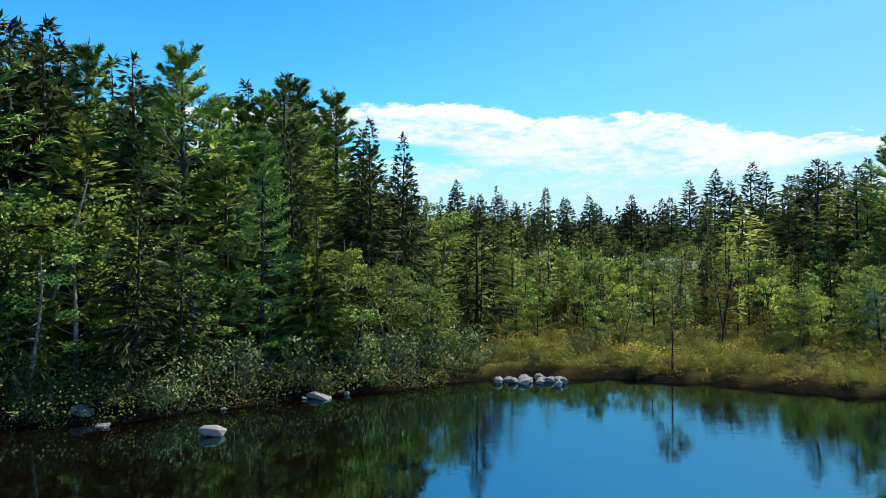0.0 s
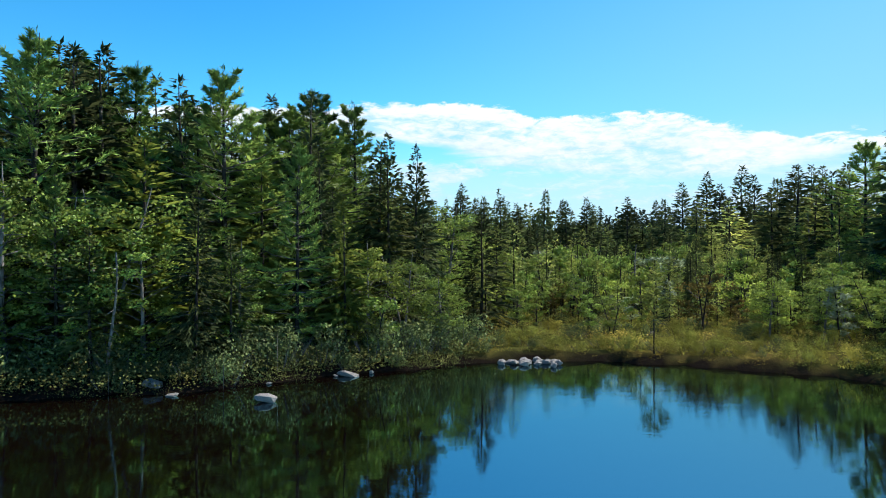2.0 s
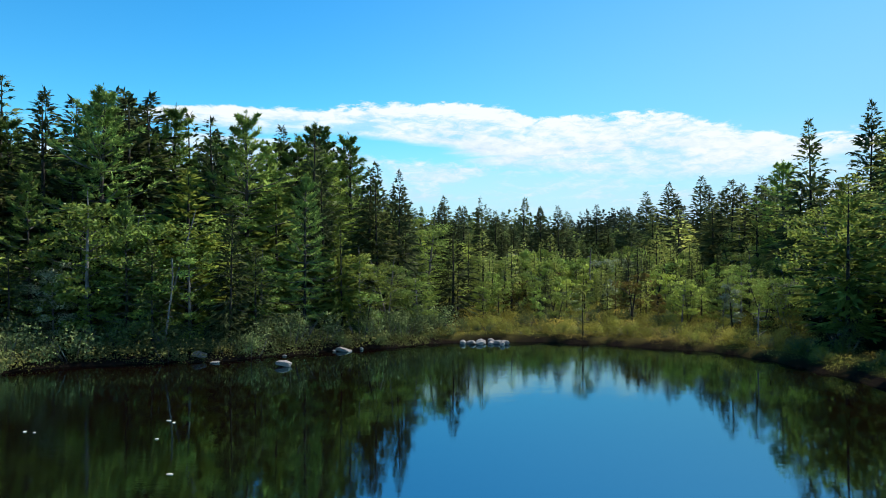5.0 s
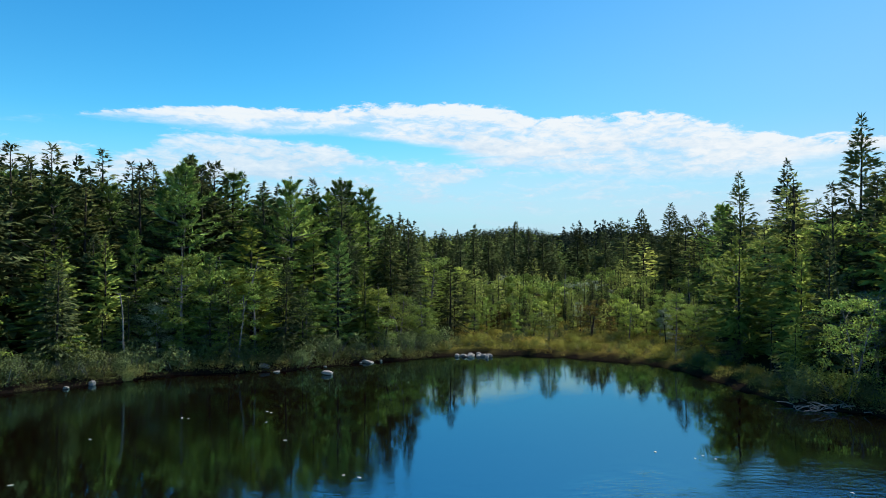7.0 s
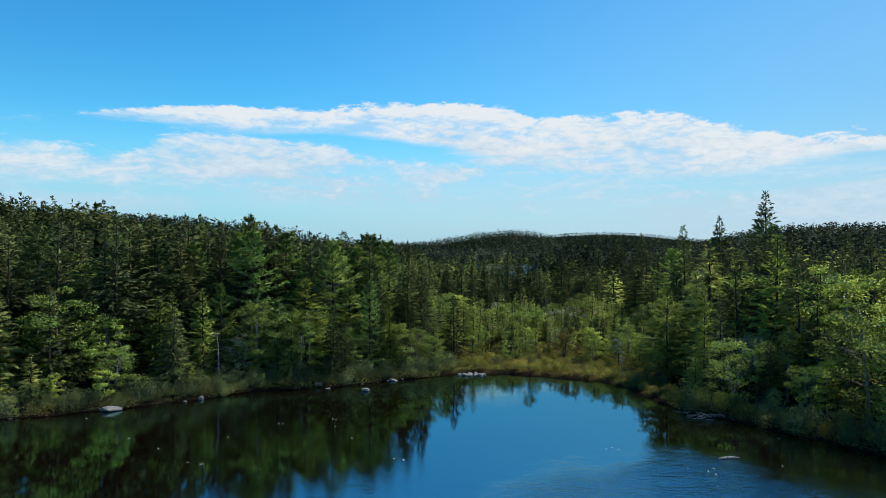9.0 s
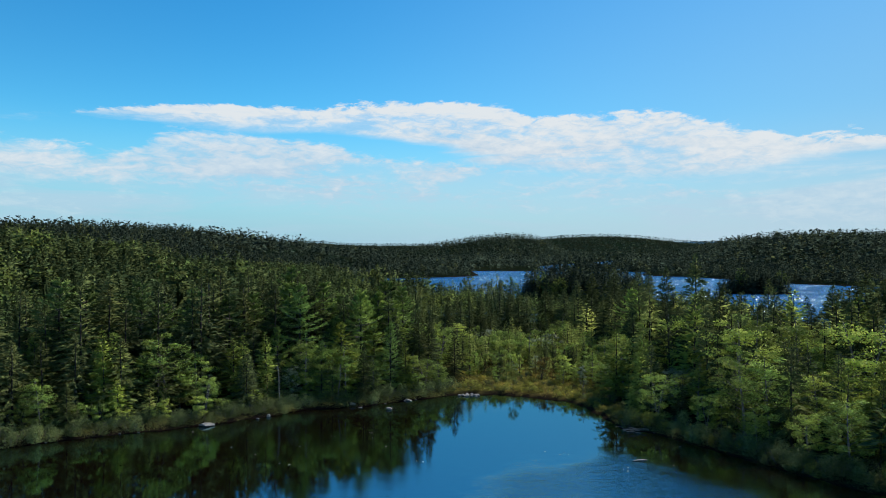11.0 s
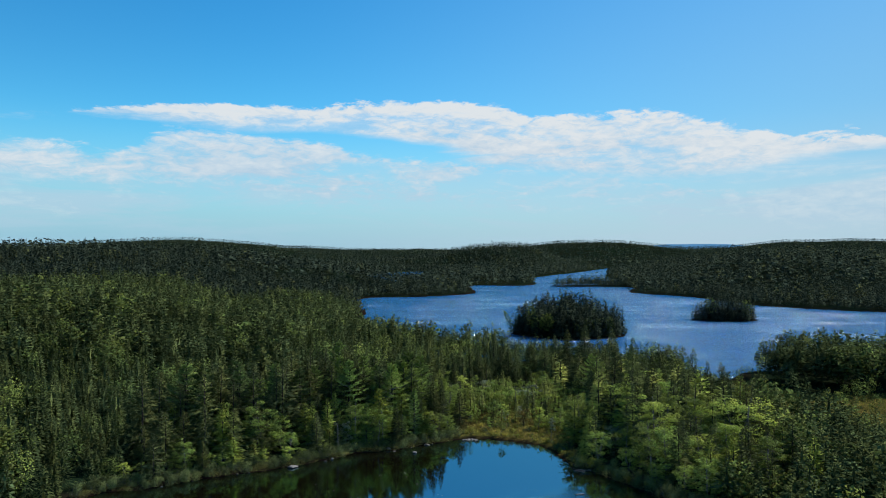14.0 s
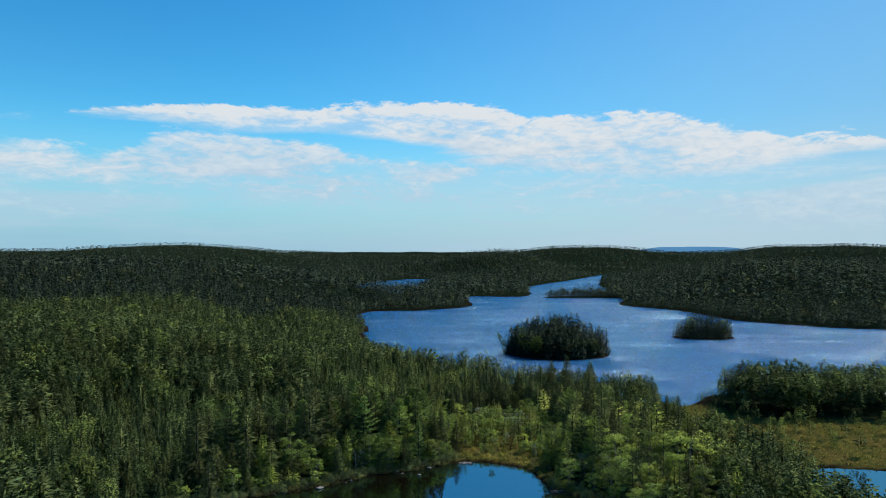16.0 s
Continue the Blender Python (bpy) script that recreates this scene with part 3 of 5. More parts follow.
def pine(seed, h, radius, whorls=17, per=5, tufts=13, needles=7, base=0.10, needle=0.35, width=0.072, dead=30):
    """A white pine: open tiers of long limbs with tufts of needles towards their ends."""
    r = np.random.RandomState(seed)
    n = whorls * per
    level = np.repeat(np.arange(whorls), per)
    t = np.clip((level + r.uniform(-0.18, 0.18, n)) / whorls, 0, 1)
    az = level * 1.9 + np.tile(np.arange(per) * 2 * np.pi / per, whorls) + r.normal(0, 0.35, n)
    length = radius * np.clip(1.0 - t, 0.02, 1) ** 0.66 * np.minimum(1, 0.6 + 1.8 * t) * r.uniform(0.55, 1.2, n) + 0.12
    el = -0.12 + 0.95 * t ** 1.7 + r.normal(0, 0.09, n)
    way = np.column_stack([np.cos(az) * np.cos(el), np.sin(az) * np.cos(el), np.sin(el)])
    root = np.column_stack([0 * t, 0 * t, h * (base + (0.97 - base) * t)])
    k = np.repeat(np.arange(n), tufts)
    s = r.uniform(0.10, 1.0, len(k)) ** 0.62
    side = np.column_stack([-way[k, 1], way[k, 0], 0 * s]) * (r.uniform(-0.42, 0.42, len(k)) * length[k] * (1.15 - s))[:, None]
    pos = root[k] + way[k] * (length[k] * s)[:, None] + side
    pos[:, 2] += 0.20 * s ** 2.2 * length[k] + r.normal(0, 0.05, len(k))
    j = np.repeat(np.arange(len(k)), needles)
    nw = unit(way[k[j]] * 0.7 + side[j] * 0.5 + r.normal(0, 0.55, (len(j), 3)) * np.array([1, 1, 0.6]) + np.array([0, 0, 0.25]))
    crown = [kites(pos[j], nw, needle * r.uniform(0.7, 1.3, len(j)), width, r, 1.0)]
    top = np.tile([0, 0, h * 0.93], (26, 1)) + np.column_stack([r.normal(0, 0.08, (26, 2)), r.uniform(0, h * 0.06, 26)])
    crown.append(kites(top, unit(np.column_stack([r.normal(0, 0.5, (26, 2)), np.ones(26)])), needle * 0.9, width * 0.8, r, 1.0))
    inner = r.choice(np.where(length > 0.2 * radius)[0], 420)
    crown.append(kites(root[inner] + way[inner] * (length[inner] * r.uniform(0.05, 0.65, 420))[:, None], unit(way[inner] + r.normal(0, 0.45, (420, 3)) * np.array([1, 1, 0.5])), 0.30 * length[inner] + 0.15, 0.055 * length[inner] + 0.04, r, 1.0))
    limbs = []
    reach = np.stack([root, root + way * (length * 0.6)[:, None], root + way * length[:, None] + np.array([0, 0, 0.14]) * length[:, None]], 1)
    for p, q in zip(reach[::1], length):
        limbs.append(tube(p, [0.012 * q + 0.012, 0.010 * q + 0.006, 0.004], 3))
    if dead:
        a = r.uniform(0, 7, dead)
        dw = unit(np.column_stack([np.cos(a), np.sin(a), r.uniform(-0.3, 0.15, dead)]))
        limbs.append(kites(np.column_stack([0 * a, 0 * a, r.uniform(0.06, 0.4, dead) * h]), dw, radius * r.uniform(0.3, 0.8, dead), 0.035, r, 1.0, 0.1))
    return stem(r, h * 0.985, h * 0.012), join(limbs), join(crown)


def broadleaf(seed, h, radius, clumps=22, leaves=110, leaf=0.17, base=0.28, lean=0.03, stems=1, thick=0.012):
    """A birch or maple: limbs that end in loose clumps of leaves, with gaps between."""
    r = np.random.RandomState(seed)
    wood, limbs, crown, mids = [], [], [], []
    for _ in range(stems):
        foot = r.normal(0, 0.12 * (stems - 1), 2)
        tip = foot + r.normal(0, lean * h * (1 + stems * 0.8), 2)
        s = np.linspace(0, 1, 7)
        pts = np.column_stack([foot + (tip - foot) * s[:, None] ** 1.3 + np.cumsum(r.normal(0, 0.015 * h / 3, (7, 2)), 0) * s[:, None], s * h * 0.84 - 0.25 * (s == 0)])
        wood.append(tube(pts, thick * h * (1 - s) ** 0.8 / stems ** 0.4 + 0.012, 6))
        for c in range(max(3, clumps // stems)):
            t = base + (1 - base) * ((c + r.uniform(0, 1)) / max(3, clumps // stems)) ** 0.9
            start = np.array([np.interp(t * 0.88, s, pts[:, i]) for i in range(3)])
            a = c * 2.4 + r.normal(0, 0.4)
            u = (t - base) / (1 - base)
            out = radius * (0.25 + 0.75 * np.sin(np.pi * np.clip(0.18 + 0.74 * u, 0, 1))) * r.uniform(0.35, 1.0)
            end = start + np.array([np.cos(a) * out, np.sin(a) * out, out * r.uniform(0.15, 0.7)])
            end[2] = min(end[2], h * 0.96)
            limbs.append(tube([start, (start + end) / 2 + r.normal(0, 0.06, 3), end], [0.010 * out + 0.014, 0.014, 0.006], 3))
            size = np.array([1, 1, 0.50]) * radius * r.uniform(0.20, 0.38)
            m = int(leaves * r.uniform(0.6, 1.3))
            p = unit(r.normal(size=(m, 3))) * r.uniform(0.35, 1.05, m)[:, None] ** 0.5 * size + end
            d = unit(r.normal(0, 1, (m, 3)) * np.array([1, 1, 0.55]) + np.array([0, 0, -0.25]))
            crown.append(kites(p, d, leaf * r.uniform(0.6, 1.3, m), leaf * 0.72, r, 0.5))
            mids.append(np.tile(end, (m, 1)))
    return join(wood), join(limbs), (*join(crown), np.concatenate(mids))


def bush(seed, h, radius, leaves=470, leaf=0.17):
    """A low shrub: twigs from the ground and a ragged mound of leaves."""
    r = np.random.RandomState(seed)
    a = r.uniform(0, 7, 16)
    tw = unit(np.column_stack([np.cos(a) * 0.6, np.sin(a) * 0.6, r.uniform(0.7, 1.4, 16)]))
    wood = [kites(np.column_stack([0.25 * radius * np.cos(a), 0.25 * radius * np.sin(a), 0 * a - 0.15]), tw, h * r.uniform(0.7, 1.1, 16), 0.03, r, 1.0)]
    crown, mids = [], []
    for c in range(9):
        a = r.uniform(0, 7)
        q = radius * r.uniform(0, 0.75)
        mid = np.array([q * np.cos(a), q * np.sin(a), h * r.uniform(0.12, 0.80) * (1 - 0.45 * (q / radius) ** 2)])
        m = leaves // 9
        p = mid + unit(r.normal(size=(m, 3))) * (r.uniform(0.3, 1, m)[:, None] ** 0.5) * np.array([radius * 0.42, radius * 0.42, h * 0.30])
        p[:, 2] = np.maximum(p[:, 2], 0.03)
        d = unit(r.normal(0, 1, (m, 3)) + np.array([0, 0, 0.5]))
        crown.append(kites(p, d, leaf * r.uniform(0.6, 1.4, m), leaf * 0.6, r, 0.6))
        mids.append(np.tile(mid, (m, 1)))
    return None, join(wood), (*join(crown), np.concatenate(mids))


def puffed(v, seed, round_crown=False, lift=0.5, mids=None, up=0.7):
    """Which way each spray of a crown faces: outwards and a little up, unevenly."""
    r = np.random.RandomState(seed)
    f = v.reshape(-1, 4, 3).mean(1)
    if round_crown:
        mid = f.mean(0)
        out = unit((f - mid) / (f.std(0) + 1e-6)) + np.array([0, 0, lift])
        if mids is not None:
            out = 0.7 * out + unit(f - mids) * np.array([1, 1, 1.3])
    else:
        out = unit(f * np.array([1, 1, 0])) + np.array([0, 0, up])
    return np.repeat(unit(out + r.normal(0, 0.30, f.shape)), 4, 0)


KINDS = {}


def kind(key, name, label, category, group, h, wood, leaves, made):
    """Registers the shapes of one kind of plant, each built once at height h."""
    shapes = []
    for trunk, twigs, crown in made:
        cv, cf, mids = crown if len(crown) == 3 else (*crown, None)
        shapes.append((mesh_of("trunk", *trunk, wood, None, True) if trunk else None, mesh_of("branchwork", *twigs, TWIG) if twigs else None, mesh_of("crown", cv, cf, leaves, puff=puffed(cv, 3, key in ("maple", "sapling", "bush"), 0.9 if key in ("bush", "sapling") else 0.5, mids))))
    KINDS[key] = (name, label, category, group, h, shapes)


def crown_swap(key, new_key, label, leaves):
    """The same shapes in another leaf colour."""
    name, _, category, group, h, shapes = KINDS[key]
    out = []
    for trunk, twigs, crown in shapes:
        c = crown.copy()
        c.materials.clear()
        c.materials.append(leaves)
        out.append((trunk, twigs, c))
    KINDS[new_key] = (name, label, category, group, h, out)


def plant(key, x, y, height, rng, wide=1.0, z=None):
    name, label, category, group, h, shapes = KINDS[key]
    trunk, twigs, crown = shapes[rng.randrange(len(shapes))]
    base = new(name)
    tagged(base, label, category, group)
    s = height / h
    g = float(land([x], [y])[0]) if z is None else z
    base.matrix_basis = Matrix.LocRotScale((x, y, g), Euler((rng.gauss(0, 0.015), rng.gauss(0, 0.015), rng.uniform(0, 6.28))), (s * wide, s * wide, s))
    base.empty_display_size = 0.3
    if trunk:
        new("trunk", trunk).parent = base
    if twigs:
        tagged(new("branchwork", twigs), kind="stuff").parent = base
    new("crown", crown).parent = base
    return base


kind("pine", "white_pine", "tall white pine with tiered blue-green needle tufts", "tree", "pines of the pond shore", 15, BARK, PINE,
     [pine(11, 15, 4.3, 16, 6, 22, 8, 0.08, 0.30, 0.050), pine(12, 15, 3.8, 17, 6, 21, 8, 0.08, 0.30, 0.050), pine(13, 15, 4.8, 15, 6, 24, 8, 0.08, 0.30, 0.050)])
kind("pine_lo", "white_pine", "white pine standing deep in the shore woods", "tree", "pines of the pond shore", 14, BARK, DARKER_PINE,
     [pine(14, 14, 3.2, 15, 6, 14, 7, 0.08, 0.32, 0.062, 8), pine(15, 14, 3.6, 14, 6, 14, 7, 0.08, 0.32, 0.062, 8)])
kind("spruce", "red_spruce", "dark slender spruce with drooping branches", "tree", "spruces round the pond", 14, BARK, SPRUCE,
     [conifer(21, 14, 3.1, 330, 8.5, 0.42, 0.12, shape=0.75), conifer(22, 14, 2.6, 330, 8.5, 0.42, 0.12, shape=0.7), conifer(23, 14, 3.6, 330, 8.0, 0.42, 0.12, shape=0.78)])
kind("spruce_lo", "red_spruce", "dark spruce standing in the shore woods", "tree", "spruces round the pond", 14, BARK, SPRUCE,
     [conifer(24, 14, 3.0, 200, 5.4, 0.48, 0.12, 0.05, 0.75, dead=12, core=240), conifer(25, 14, 2.6, 200, 5.8, 0.48, 0.12, 0.05, 0.72, dead=12, core=240), conifer(26, 14, 3.5, 190, 5.4, 0.50, 0.125, 0.05, 0.78, dead=12, core=260)])
kind("spire", "black_spruce", "thin spire-like black spruce with a club top", "tree", "spruces round the pond", 13, BARK, SPRUCE,
     [conifer(27, 13, 1.15, 230, 8.0, 0.36, 0.14, 0.06, 0.55, -0.45, 0.2), conifer(28, 13, 1.4, 230, 8.0, 0.38, 0.14, 0.08, 0.6, -0.4, 0.3)])
kind("fir", "balsam_fir", "bright green fir with layered flat sprays", "tree", "firs on the bank", 9, BARK, FIR,
     [conifer(31, 9, 2.5, 190, 7.0, 0.46, 0.10, 0.04, 0.72, -0.05, 0.55, 20, sag=0.04, hang=0.15), conifer(32, 9, 2.1, 180, 7.0, 0.44, 0.10, 0.04, 0.7, -0.1, 0.6, 20, sag=0.05, hang=0.2)])
kind("larch", "tamarack", "feathery pale green tamarack on thin trunk", "tree", "tamaracks of the bog", 8, BARK, LARCH,
     [conifer(41, 8, 1.5, 130, 9.0, 0.26, 0.065, 0.18, 0.6, -0.05, 0.45, 26, 0.010, core=60), conifer(42, 8, 1.25, 120, 9.0, 0.26, 0.065, 0.24, 0.5, -0.1, 0.4, 26, 0.010, core=60)])
kind("umbrella", "tamarack", "small flat-topped tamarack on bare thin trunk", "tree", "tamaracks of the bog", 4, BARK, LARCH,
     [conifer(43, 4, 1.15, 60, 14.0, 0.24, 0.07, 0.52, 0.40, 0.0, 0.35, 14, 0.011, sag=0.06, hang=0.1, core=50)])
kind("maple", "red_maple", "light green maple with airy rounded crown", "tree", "broadleaved trees round the pond", 9, PALE_BARK, LEAF,
     [broadleaf(51, 9, 2.5, 40, 145, 0.15, 0.08), broadleaf(52, 9, 2.1, 38, 145, 0.145, 0.06), broadleaf(53, 9, 2.7, 42, 140, 0.15, 0.08, 0.03, 2)])
kind("sapling", "maple_sapling", "small leafy sapling rising out of the bog", "tree", "saplings of the bog", 4, BARK, LEAF,
     [broadleaf(54, 4, 1.15, 16, 70, 0.15, 0.12, 0.04, 2), broadleaf(55, 4, 0.95, 14, 70, 0.15, 0.10), broadleaf(56, 4, 1.35, 18, 65, 0.15, 0.12, 0.05, 3)])
crown_swap("sapling", "bank_sapling", "leafy green sapling under the shore trees", LEAF)
crown_swap("maple", "pale", "pale silvery-leaved tree at the water", SILVER)
crown_swap("sapling", "pale_sapling", "small pale-leaved sapling in the bog", SILVER)
crown_swap("sapling", "rusty_sapling", "small maple turning rusty in the bog", RUST)
kind("bush", "shrub", "dense dark green leafy shrub on the bank", "shrub", "shrubs of the shore", 1.5, BARK, SHRUB,
     [bush(61, 1.5, 1.1, 1150, 0.095), bush(62, 1.5, 1.3, 1300, 0.095), bush(63, 1.5, 0.9, 1000, 0.09)])
crown_swap("bush", "heath", "low yellow-green heath shrub on the bog", HEATH)

rng = random.Random(5)

# trees that stand out: place and height of the top over the water
PINES = [(-12.9, 33.7, 15.9), (-9.8, 42.9, 16.9), (-6.6, 43.5, 16.0), (-25.6, 42.9, 19.3), (-22, 30.7, 17), (-17, 33, 12.0), (35, 53, 15), (-19.5, 37, 17.0),
         (-29, 33, 15.5), (-40, 24, 14.5), (-33, 29, 15.0), (-12.4, 38.6, 14.6), (-10.9, 40.4, 15.2), (-8.4, 39.4, 14.0), (-16.6, 37.5, 15.0), (-24.5, 35.5, 17.0), (-37, 30, 16.5)]
BRIGHT_PINES = [(-8, 29.8, 11.2), (-17.5, 25.2, 9.2), (-24, 26.5, 11.0)]
SPRUCES = [(-7.2, 33, 11.8), (-3.7, 35.8, 12.7), (-2.6, 38.5, 12.4), (-1.9, 40, 11), (-11.6, 25.6, 8.9), (-15.5, 40, 16), (35.2, 47.8, 18.1), (39, 32.4, 21.4), (38.5, 45, 19.2),
           (40, 25.3, 14.5), (58, 47.8, 17), (53.7, 21.3, 17.3), (44, 36, 17), (1, 62, 12.3), (24.2, 88, 13.1), (28, 84, 12.5), (32, 88, 15), (35.7, 90, 16.6), (33.4, 80, 14), (41.1, 92, 17.7), (39.5, 84, 15.6),
           (39.3, 78, 14.5), (43.2, 82, 15.6), (48.1, 86, 17.1), (46.4, 80, 16.3), (43.7, 72, 14.1), (41.5, 66, 14.8), (52, 38, 14), (56, 42, 13.5), (60, 44, 14.5), (49, 42, 13), (64, 46, 14), (15.2, 84, 12.3), (17.2, 80, 12.4), (8.5, 80, 11.7), (2.7, 75, 11.9)]
SPIRES = [(1.1, 60.5, 11.6), (3.6, 70, 11.7), (5.6, 70, 11.5), (13.8, 96, 14.7), (17, 96, 13.3), (20, 90, 12.2), (-4.8, 38, 12.6), (9, 84, 11.2), (29, 90, 12.8)]
FIRS = [(26.7, 19, 9.1), (-25, 23.4, 10.6), (-43, 13.5, 12), (-28, 22.6, 10.2), (-52.7, 14.5, 11.6), (24.6, 15.5, 5.0), (30.5, 22, 6.5), (48, 3, 9.0), (-5.6, 30.6, 8.4)]
MAPLES = [(-16, 27, 10.3), (-18.6, 27, 9.8), (-14.2, 26.4, 8.4), (-2.8, 33, 6.8), (-0.6, 33.6, 5.4), (-19.8, 25, 11.4), (-34, 21, 10.1), (-36.8, 17.8, 12.9),
          (36, 17, 10.7), (28.5, 62.5, 7.6), (25, 33.2, 5.5), (-4.6, 32, 7.6), (46, 12, 10.5), (41, 6, 9.5), (52, -1.8, 12), (31, 44, 7.0), (34, 10, 6.5), (-0.5, 48, 10.8), (22, 36, 5.5), (24.5, 38.5, 6.5), (19.5, 37.5, 5.0), (28, 44, 7.5), (58, 36, 12), (50, 34, 12.5)]
PALES = [(31.4, 17.9, 8.1), (26.5, 35.0, 5.0), (-21.5, 24.6, 6.5)]
LARCHES = [(3.4, 47, 7.8), (4.8, 48, 8.2), (2.4, 44, 7.0), (7.7, 50, 6.8), (24, 58, 8.4), (31, 50, 10.5), (18, 52, 6.5), (89, 46, 8.2), (74, 46, 11)]
TAKEN = []
for key, rows, wide in (("pine", PINES, 1.2), ("pine", BRIGHT_PINES, 0.9), ("spruce", SPRUCES, 1.4), ("spire", SPIRES, 1.45), ("fir", FIRS, 1.0), ("maple", MAPLES, 1.15),
                        ("pale", PALES, 0.9), ("larch", LARCHES, 1.0), ("umbrella", [(10.9, 32.6, 3.9)], 1.0)):
    heights = land([p[0] for p in rows], [p[1] for p in rows])
    for (x, y, top), g in zip(rows, heights):
        plant(key, x, y, (top - g) * (1.04 if key == "pine" else 1.02), rng, 1.05 if key == "spruce" and y < 60 else wide, g)
        TAKEN.append((x, y))


def scatter(x0, x1, y0, y1, step, seed, jitter=0.85):
    r = np.random.RandomState(seed)
    x, y = np.meshgrid(np.arange(x0, x1, step), np.arange(y0, y1, step))
    x = x + (np.arange(x.shape[0])[:, None] % 2) * step / 2
    x, y = x + r.uniform(-0.5, 0.5, x.shape) * step * jitter, y + r.uniform(-0.5, 0.5, y.shape) * step * jitter
    return x.ravel(), y.ravel(), r


def near_zone(x, y):
    """Where every tree is a thing of its own."""
    left = (x > -58) & (x < 4) & (to_line(x, y, POND_SHORE) < 20) & (y > -2) & (y < 60)
    right = (x > 19) & (x < 58) & (y > -8) & (y < 62) & (to_line(x, y, POND_SHORE) < 40)
    middle = (x > -8) & (x < 46) & (y > 36) & (y < 80)
    return left | right | middle


px, py, r = scatter(-60, 64, -10, 86, 3.6, 31)
qx, qy, _ = scatter(-36, -6, 34, 60, 2.8, 33)
px, py = np.r_[px[~((px > -35) & (px < -5) & (py > 33))], qx], np.r_[py[~((px > -35) & (px < -5) & (py > 33))], qy]
d = shore(px, py)
b = bog_zone(px, py)
ok = near_zone(px, py) & (d > 1.8) & (b < 0.35)
taken = np.array(TAKEN)
ok &= np.min(np.hypot(px[:, None] - taken[:, 0], py[:, None] - taken[:, 1]), 1) > 1.5
front = to_line(px, py, POND_SHORE)
for x, y, f, u, g in zip(px[ok], py[ok], front[ok], r.uniform(0, 1, ok.sum()), land(px[ok], py[ok])):
    left = x < 8
    if f < 4.5:
        key = "spruce" if u < 0.2 else "fir" if u < 0.45 else "maple" if u < 0.7 else "spruce_lo" if u < 0.9 else "larch"
        h = rng.uniform(4.5, 8.5)
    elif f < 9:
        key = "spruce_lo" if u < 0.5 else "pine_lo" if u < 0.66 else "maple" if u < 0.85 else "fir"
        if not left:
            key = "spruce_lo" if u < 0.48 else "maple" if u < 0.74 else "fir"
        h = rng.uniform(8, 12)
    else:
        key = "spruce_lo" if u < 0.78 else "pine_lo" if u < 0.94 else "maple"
        if not left:
            key = "spruce_lo" if u < 0.62 else "fir" if u < 0.72 else "maple" if u < 0.82 else "larch" if u < 0.93 else "spire"
        h = (rng.uniform(14.2, 17.8) if x < -17 else rng.uniform(13.0, 16.0)) if left else rng.uniform(12.5, 16.0) if x > 0.65 * (y + 14) and y > 12 and f > 6 else rng.uniform(10.0, 13.8) if x > 32 and y > 30 else rng.uniform(7.0, 11.5) if x > 27 else rng.uniform(5.0, 10.0)
    if left and x > -6:
        key = "fir" if u < 0.45 else "maple" if u < 0.88 else "spruce_lo"
    if left and x > -8:
        h = min(h, rng.uniform(8, 10.5) if x < -4 else rng.uniform(5, 8.5))
    if not left and y > 55 and x < 27:
        h *= 0.85
    plant(key, x, y, h, rng, rng.uniform(1.0, 1.25) if key == "maple" or not left and f < 14 else rng.uniform(1.3, 1.7), g)

# the open bog: thin small trees, thicker towards the back
px, py, r = scatter(-2, 40, 33, 76, 1.9, 37)
d, b = to_line(px, py, POND_SHORE), bog_zone(px, py)
ok = (b > 0.3) & (d > 3.5) & (r.uniform(0, 1, len(px)) < smooth(d, 4, 17) * 0.85 + 0.03)
for x, y, dd, u, g in zip(px[ok], py[ok], d[ok], r.uniform(0, 1, ok.sum()), land(px[ok], py[ok])):
    h = rng.uniform(1.3, 2.8) + 4.2 * min(1, dd / 24) * rng.uniform(0.3, 1.2)
    key = "larch" if u < 0.36 else "sapling" if u < 0.76 else "pale_sapling" if u < 0.82 else "rusty_sapling" if u < 0.835 else "spire"
    plant(key, x, y, h, rng, 1.0 if key != "spire" else 1.5, g)

# leafy saplings under the edge of the shore woods
px, py, r = scatter(-58, 0, -2, 36, 1.7, 43)
d = to_line(px, py, POND_SHORE)
ok = (d > 0.9) & (d < 3.6) & (r.uniform(0, 1, len(px)) < 0.30)
for x, y, g in zip(px[ok], py[ok], land(px[ok], py[ok])):
    plant("bank_sapling", x, y, rng.uniform(2.2, 4.6), rng, 1.1, g)

# shrubs along the water and in the bog
px, py, r = scatter(-62, 44, -12, 46, 1.15, 41)
d = to_line(px, py, POND_SHORE) + 0.35 * waves(px, py, 3.5, 5)
ok = (d > 0.1) & (r.uniform(0, 1, len(px)) < np.where(d < 2.6, 0.85, np.where((d < 15) & (bog_zone(px, py) > 0.5), 0.38, 0.0)))
for x, y, dd, g in zip(px[ok], py[ok], d[ok], land(px[ok], py[ok])):
    bog = 1.0 < x < 21.5 or (x < 24 and y > 14 and x > 20)
    if bog and dd < 0.6:
        continue
    if bog:
        plant("heath" if rng.random() < 0.72 else "bush", x, y, rng.uniform(0.5, 1.25), rng, rng.uniform(0.9, 1.3), g)
    else:
        plant("bush" if rng.random() < 0.9 or x < 1 else "heath", x, y, rng.uniform(0.9, 2.5), rng, rng.uniform(0.8, 1.1), g)


